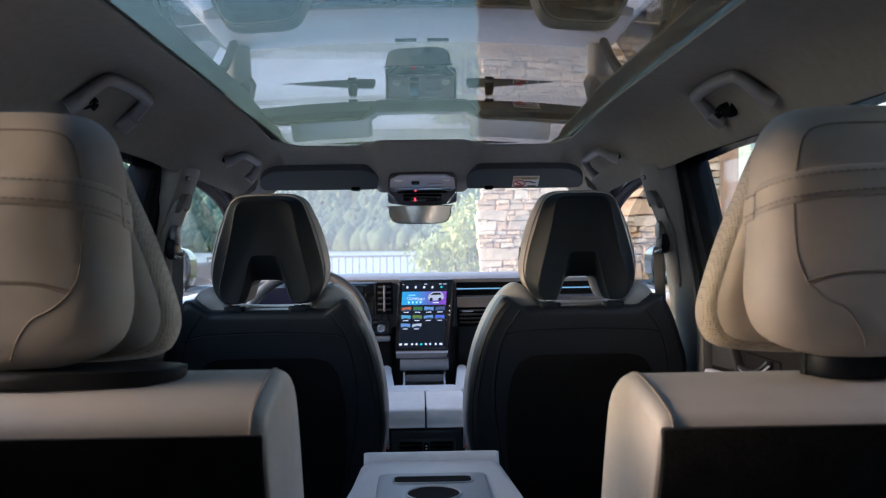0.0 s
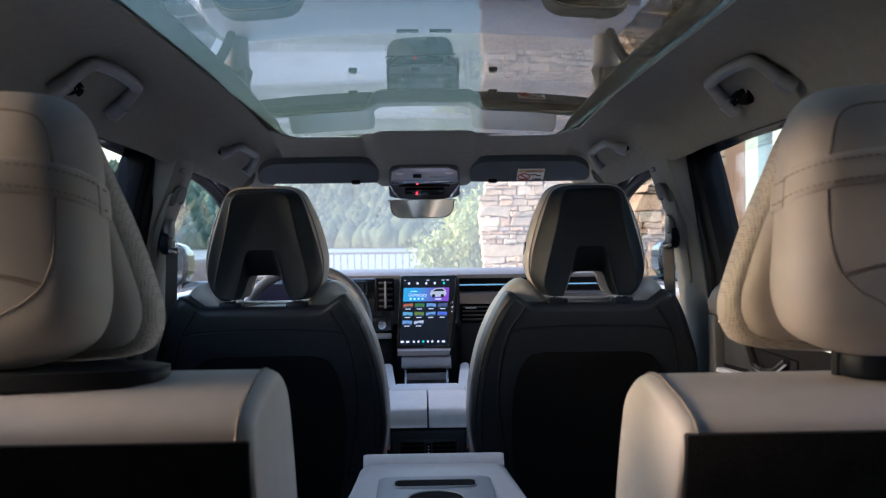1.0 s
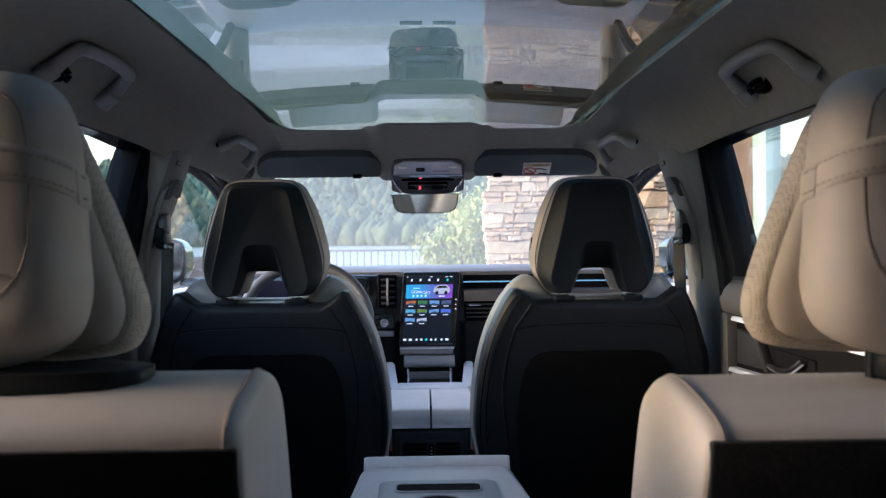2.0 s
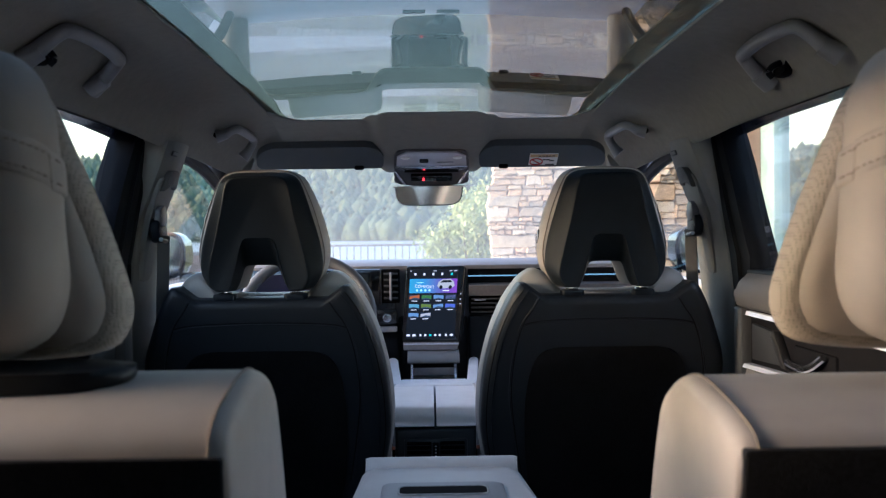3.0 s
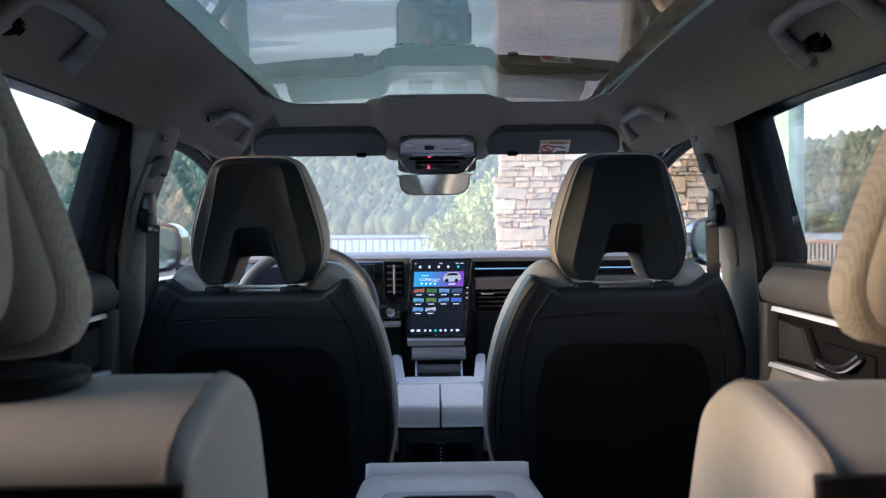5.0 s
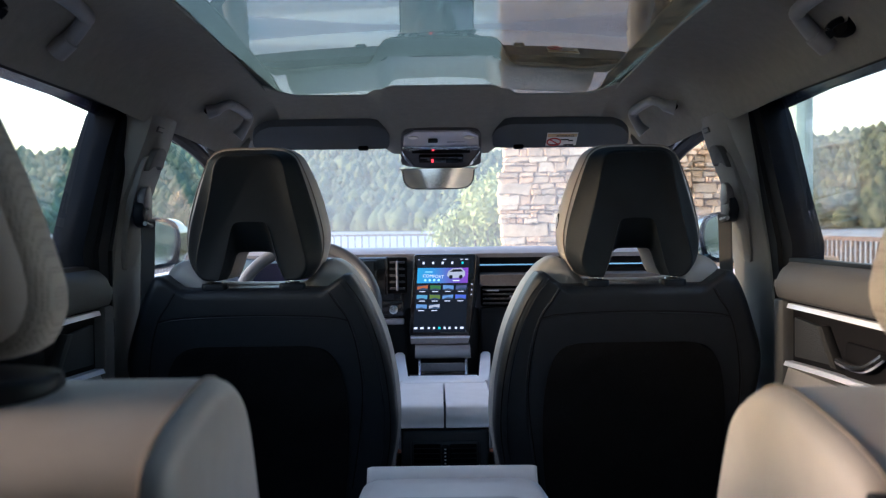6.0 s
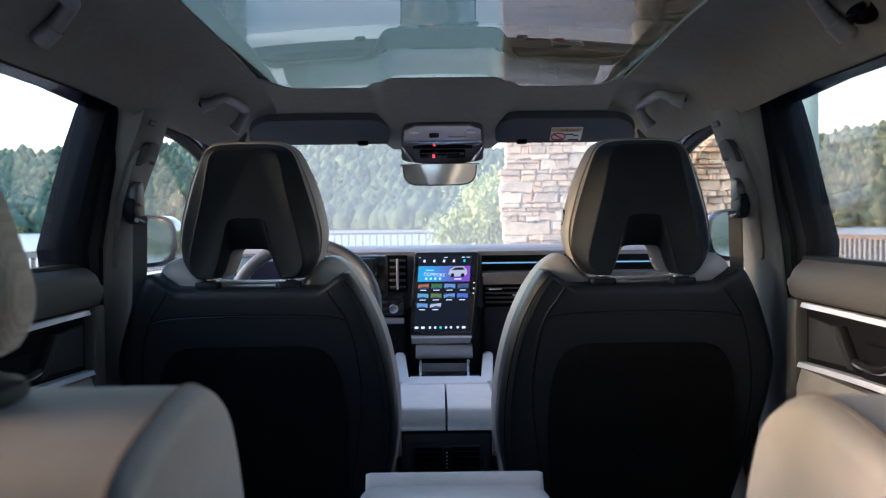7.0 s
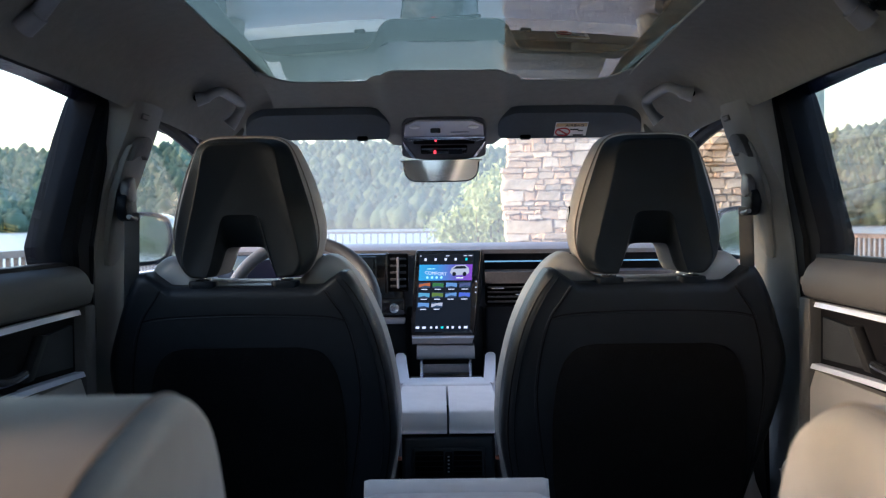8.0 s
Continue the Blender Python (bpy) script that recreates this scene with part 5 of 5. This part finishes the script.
    for q in (-1, 1):
        for line, w in (([(0.0, 0.111), (0.06, 0.109), (0.084, 0.096), (0.092, 0.06), (0.093, 0.015), (0.089, -0.03), (0.080, -0.053)], 0.0013), ([(0.0, -0.042), (0.045, -0.044), (0.080, -0.053)], 0.0016),
                        ([(0.0, -0.0445), (0.045, -0.0465), (0.079, -0.056)], 0.0010), ([(0.080, -0.053), (0.062, -0.070), (0.038, -0.083), (0.020, -0.108), (0.012, -0.125)], 0.0013)):
            part("panel_seam", tube([face(q * x, z) for x, z in spline(line, 8, False)], w, 6), SEAM, head)
        part("post", tube([(cx + q * 0.05, 0.965, 1.10), (cx + q * 0.05, 0.965, 1.17)], 0.008, 10), BLACK_PLASTIC, head)
    part("base_block", prism(spline([(-0.04, 0.93), (0.04, 0.93), (0.045, 0.985), (-0.045, 0.985)], 4), 1.124, 1.152, "z", 0.006, 3, lambda x, y, z: (cx + x, y, z)), BLACK_PLASTIC, head)
    if s < 0:
        plate = spline([(-0.04, 0.905), (0.10, 0.905), (0.165, 0.925), (0.178, 0.96), (0.155, 0.995), (0.05, 1.0), (-0.04, 0.995)], 4)
        part("release_plate", prism(plate, 1.130, 1.147, "z", 0.007, 4, lambda x, y, z: (cx + x, y, z)), BLACK_LEATHER, head, "black folding release flap")
    return seat


make_rear_seat(-0.164, -0.655, "beige leather rear seat with strapped headrest and black flap")
make_rear_seat(0.215, 0.67, "beige leather rear seat with strapped winged headrest", 0.011)

# middle seat folded down as an armrest
arm = thing("folding_armrest", "pale grey folded rear armrest with cup holder tray", "armrest")
body_half = [(-0.145, 1.05), (-0.147, 1.5), (-0.138, 1.79), (-0.120, 1.815), (0.0, 1.82), (0.132, 1.812), (0.148, 1.785), (0.160, 1.5), (0.165, 1.05)]
part("armrest_body", prism(body_half, 0.70, 0.842, "z", 0.022, 5), ARMREST, arm)
part("front_lip", prism(spline([(1.795, 0.80), (1.80, 0.845), (1.815, 0.856), (1.828, 0.85), (1.832, 0.80)], 3), -0.130, 0.142, "x", 0.008, 3), ARMREST, arm)
part("tray_panel", prism(rounded(0.006, 1.42, 0.100, 0.268, 0.02), 0.838, 0.8462, "z", 0.003, 2), HANDLE, arm, "satin grey cup holder tray")
part("slot", prism(rounded(0.006, 1.632, 0.070, 0.022, 0.012), 0.8465, 0.8478, "z"), MATT_BLACK, arm)
part("slot_rim", tube([Vector((x, y, 0.847)) for x, y in rounded(0.006, 1.632, 0.072, 0.024, 0.013) + rounded(0.006, 1.632, 0.072, 0.024, 0.013)[:1]], 0.002, 6), HANDLE, arm)
for yy in (1.535, 1.42):
    part("cup_well", prism(ellipse(0.006, yy, 0.046, 0.046, 28), 0.8465, 0.8478, "z"), MATT_BLACK, arm)
    part("cup_rim", tube([Vector((x, y, 0.8475)) for x, y in ellipse(0.006, yy, 0.047, 0.047, 28) + ellipse(0.006, yy, 0.047, 0.047, 28)[:1]], 0.0025, 6), HANDLE, arm)


# ---- outdoors ----
ground_bm = bmesh.new()
for lo, hi in (((-4.4, -40, -0.4), (4.2, 18.2, 0.0)),):
    box(lo, hi, 0, 1, ground_bm)
tagged(mesh_object("pavement", ground_bm, PAVING, smooth=0), "pale paved terrace beside the building", "pavement", kind="structure")
tagged(mesh_object("ground", box((-7000, -7000, -4.2), (7000, 7000, -4.0)), HILL, smooth=0), "dark lake bed and far land", "ground", kind="structure")
lake = bmesh.new()
box((-6000, -6000, -1.3), (6000, 6000, -1.2), 0, 1, lake)
tagged(mesh_object("lake", lake, WATER, smooth=0), "calm pale grey lake reflecting the evening sky", "water", kind="structure")


# stone wall of ledge stones
wall_x0, wall_x1, wall_y, wall_top = 0.43, 2.04, 6.5, 4.6
wall = tagged(mesh_object("wall_north", box((wall_x0 + 0.05, wall_y + 0.05, -0.05), (wall_x1, wall_y + 0.6, wall_top)), MORTAR, smooth=0), "dry-laid warm ledge stone wall of a building", "wall", kind="structure")
rng = random.Random(7)


def stone_mesh(w, h, d):
    """A rough split block: corners and edge middles are knocked about, the face is chamfered."""
    j = lambda a: rng.uniform(-a, a)
    back, rim, face = [], [], []
    pts = [(-1, -1), (-0.3, -1), (0.35, -1), (1, -1), (1, 1), (0.3, 1), (-0.35, 1), (-1, 1)]
    for a, b in pts:
        x, z = a * w / 2 + j(min(0.016, 0.1 * w)), b * h / 2 + j(min(0.011, 0.13 * h))
        back.append((x, d, z))
        rim.append((x, 0.010 + j(0.003), z))
        face.append((x * (1 - 0.014 / w) , j(0.004) - 0.004, z * (1 - 0.010 / h)))
    v = back + rim + face
    f = []
    for k in (0, 8):
        for i in range(8):
            f.append((k + i, k + (i + 1) % 8, k + 8 + (i + 1) % 8, k + 8 + i))
    f += [(16, 17, 22, 23), (17, 18, 21, 22), (18, 19, 20, 21)]
    me = bpy.data.meshes.new("stone")
    me.from_pydata(v, [], f)
    me.materials.append(STONE)
    return me


stones = []


def lay_stones(x, z, w, h):
    """Split a stretch of wall again and again into uneven blocks and slivers."""
    limit = rng.choice((0.045, 0.06, 0.08, 0.10, 0.13))
    if h > limit and h > 0.052 and (h > 0.2 or w < 5.5 * h):
        k = rng.uniform(0.3, 0.7)
        lay_stones(x, z, w, h * k)
        lay_stones(x, z + h * k, w, h * (1 - k))
    elif w > rng.uniform(1.6, 4.2) * h + 0.03 and w > 0.1:
        k = rng.uniform(0.3, 0.7)
        lay_stones(x, z, w * k, h)
        lay_stones(x + w * k, z, w * (1 - k), h)
    else:
        stones.append((x + w / 2, z + h / 2, w, h))


z = 0.0
while z < wall_top:
    band = rng.uniform(0.16, 0.42)
    x = wall_x0 + rng.uniform(-0.03, 0.02)
    while x < wall_x1:
        run = rng.uniform(0.3, 0.75)
        lay_stones(x, z, run, band)
        x += run
    z += band
stones.sort(key=lambda q: abs(q[1] - 1.5))
rest = bmesh.new()
for i, (x, z, w, h) in enumerate(stones):
    me = stone_mesh(w - 0.003, h - 0.003, 0.1)
    place = Matrix.Translation((x, wall_y + rng.uniform(-0.022, 0.022), z)) @ Matrix.Rotation(rng.uniform(-0.06, 0.06), 4, "Y")
    if i < 300:
        ob = new("stone", me)
        ob.parent = wall
        ob.matrix_basis = place
    else:
        me.transform(place)
        rest.from_mesh(me)
        bpy.data.meshes.remove(me)
tagged(part("upper_stones", rest, STONE, wall, smooth=0), kind="stuff")

# glass front of the building along the right
facade = thing("glass_facade", "tall glass screen with grey-green frames beside the terrace", "glass screen", kind="structure")
fx = 2.08
part("facade_glass", box((fx + 0.03, -30, 0.05), (fx + 0.05, 6.45, 4.6)), FACADE_GLASS, facade, smooth=0)
for y, w, mat in ((6.08, 0.36, BROWN_METAL), (5.78, 0.22, FRAME_GREEN), (1.0, 0.12, FRAME_GREEN), (-1.5, 0.12, FRAME_GREEN), (-5.5, 0.12, FRAME_GREEN), (-10, 0.12, FRAME_GREEN)):
    part("mullion", box((fx - 0.02, y - w / 2, 0.0), (fx + 0.08, y + w / 2, 4.6), 0.008), mat, facade)
part("sill_beam", box((fx - 0.03, -30, 0.0), (fx + 0.1, 6.45, 0.12), 0.01), FRAME_GREEN, facade)
part("head_beam", box((fx - 0.03, -30, 4.5), (fx + 0.1, 6.45, 4.75), 0.01), FRAME_GREEN, facade)


# railing round the terrace
def make_railing(a, b, posts=0.105):
    r = thing("railing", "dark metal bar railing at the terrace edge", "railing", "terrace railings")
    a, b = Vector(a), Vector(b)
    d = (b - a).normalized()
    L = (b - a).length
    nrm = Vector((-d.y, d.x, 0))

    def bar(u0, u1, z0, z1, w, bm=None):
        return box((u0, -w, z0), (u1, w, z1), 0, 1, bm, Matrix.Translation(a) @ Matrix((d, nrm, Vector((0, 0, 1)))).transposed().to_4x4())
    part("top_rail", bar(0, L, 1.06, 1.10, 0.025), RAIL, r, smooth=0)
    part("bottom_rail", bar(0, L, 0.10, 0.13, 0.015), RAIL, r, smooth=0)
    n = int(L / posts)
    bars = bmesh.new()
    for i in range(n):
        u = i * posts
        bar(u, u + 0.022, 0.13, 1.06, 0.011, bars)
    tagged(part("balusters", bars, RAIL, r, smooth=0), kind="stuff")
    return r


make_railing((-4.0, 17.6, 0), (4.0, 17.6, 0), 0.13)
make_railing((4.0, 17.6, 0), (3.9, -12.0, 0))
make_railing((-2.25, -8.0, 0), (-2.75, 17.6, 0))


# far wooded shore
def make_woods(name, count, seed, spots, size, mat, label):
    """Joined crowns, each an uneven dome with ragged leaf clumps on it."""
    rg = random.Random(seed)
    verts, faces = [], []
    for _ in range(count):
        x, y, z, h = spots(rg)
        w = h * rg.uniform(0.30, 0.54)
        rings, n, base = 4, 6, len(verts)
        swell = lambda t: w * math.sin(math.pi * min(0.12 + 0.86 * t, 0.97)) ** 0.7
        for k in range(rings):
            t = k / (rings - 1)
            for i in range(n):
                a = 2 * math.pi * (i + 0.5 * (k % 2)) / n
                r = 0.9 * swell(t) * rg.uniform(0.7, 1.15)
                verts.append((x + r * math.cos(a), y + r * math.sin(a), z + h * (t + rg.uniform(-0.07, 0.07))))
        for k in range(rings - 1):
            for i in range(n):
                faces.append((base + k * n + i, base + k * n + (i + 1) % n, base + (k + 1) * n + (i + 1) % n, base + (k + 1) * n + i))
        faces.append(tuple(base + (rings - 1) * n + i for i in range(n)))
        for k in range(9):
            a, t = rg.uniform(0, 6.2832), rg.uniform(0.15, 1.0)
            r = swell(t) * rg.uniform(0.85, 1.1)
            p = Vector((x + r * math.cos(a), y + r * math.sin(a), z + h * t))
            out = Vector((math.cos(a) + rg.gauss(0, 0.2), math.sin(a) + rg.gauss(0, 0.2), 0.3 + 1.2 * t + rg.gauss(0, 0.2))).normalized()
            u = out.orthogonal().normalized()
            v = out.cross(u)
            q = size * h * rg.uniform(0.6, 1.3)
            base = len(verts)
            for c, d in ((-1, -0.7), (0.2, -1), (1, -0.1), (0.5, 0.9), (-0.7, 0.8)):
                verts.append(p + q * (c * rg.uniform(0.7, 1.2) * u + d * rg.uniform(0.7, 1.2) * v))
            faces.append(tuple(range(base, base + 5)))
    me = bpy.data.meshes.new(name)
    me.from_pydata(verts, [], faces)
    me.materials.append(mat)
    me.shade_smooth()
    return tagged(new(name, me), label, "woods", kind="stuff")


def shore(a):
    """Distance of the far shore for a bearing in radians, left of straight ahead positive."""
    return 430 + 85 * math.sin(a * 2.3) + 34 * math.sin(a * 7)


def hill_height(a, d):
    s = min(max((d - shore(a)) / 370, 0), 1)
    return -1.2 + s * (60 + 7 * math.sin(a * 3.1 + 0.6) + 5 * math.sin(a * 9) + 2.5 * math.sin(a * 23))


hill_rows = []
for i in range(156):
    a = radians(-95 + 310 * i / 155)
    hill_rows.append([(-d * math.sin(a), d * math.cos(a), hill_height(a, d) - (0.5 if d <= shore(a) else 0)) for d in [shore(a) + q for q in (-2, 28, 100, 200, 370, 600, 1300)]])
tagged(mesh_object("far_shore", slab(hill_rows, -2.0), HILL), "wooded far shore rising from the lake", "hillside", kind="structure")


def spot(rg):
    a = radians(rg.uniform(-36, 36) if rg.random() < 0.5 else rg.uniform(-95, 215))
    d = shore(a) + 4 + 385 * rg.random() ** 1.4
    return -d * math.sin(a), d * math.cos(a), hill_height(a, d) - 2.0, rg.choice((1.0, 0.8, 0.6)) * rg.uniform(6.0, 14.0)


make_woods("far_woods", 24000, 3, spot, 0.09, FOREST, "dense mixed woods on the far shore")


# leafy shrub beside the stone wall
def make_shrub(cx, cy, w, h, leaves, seed):
    rg = random.Random(seed)
    sh = thing("shrub", "light green leafy shrub beside the stone wall", "shrub")
    for k in range(7):
        a = rg.uniform(0, 6.28)
        part("stem", tube(spline([(cx + 0.05 * math.cos(a), cy + 0.05 * math.sin(a), 0), (cx + 0.2 * w * math.cos(a), cy + 0.2 * w * math.sin(a), h * 0.4), (cx + 0.35 * w * math.cos(a), cy + 0.35 * w * math.sin(a), h * 0.8)], 4, False), lambda t: 0.018 * (1 - 0.7 * t), 6), BARK, sh)
    clumps = [(cx + rg.gauss(0, 0.3) * w, cy + rg.gauss(0, 0.28) * w, h * (0.12 + 0.8 * rg.random() ** 0.8)) for _ in range(46)]
    verts, faces = [], []
    for _ in range(leaves):
        c = rg.choice(clumps)
        shrink = 1.0 - 0.45 * max(0, c[2] / h - 0.5)
        p = Vector((cx + (c[0] - cx) * shrink + rg.gauss(0, 0.085), cy + (c[1] - cy) * shrink + rg.gauss(0, 0.085), max(0.05, c[2] + rg.gauss(0, 0.09))))
        q = Euler((rg.uniform(0, 6.28), rg.uniform(0, 6.28), rg.uniform(0, 6.28))).to_matrix()
        s = rg.uniform(0.016, 0.034)
        b = len(verts)
        for u, v, n in ((-1, 0, 0), (0, 0.42, 0.12), (1, 0, 0), (0, -0.42, 0.12)):
            verts.append(p + q @ Vector((u * s, v * s, n * s)))
        faces += [(b, b + 1, b + 2), (b, b + 2, b + 3)]
    me = bpy.data.meshes.new("leaves")
    me.from_pydata(verts, [], faces)
    me.materials.append(LEAF)
    ob = new("leaves", me)
    ob.parent = sh
    return tagged(ob, kind="stuff") and sh


make_shrub(0.46, 8.8, 0.58, 1.66, 30000, 5)
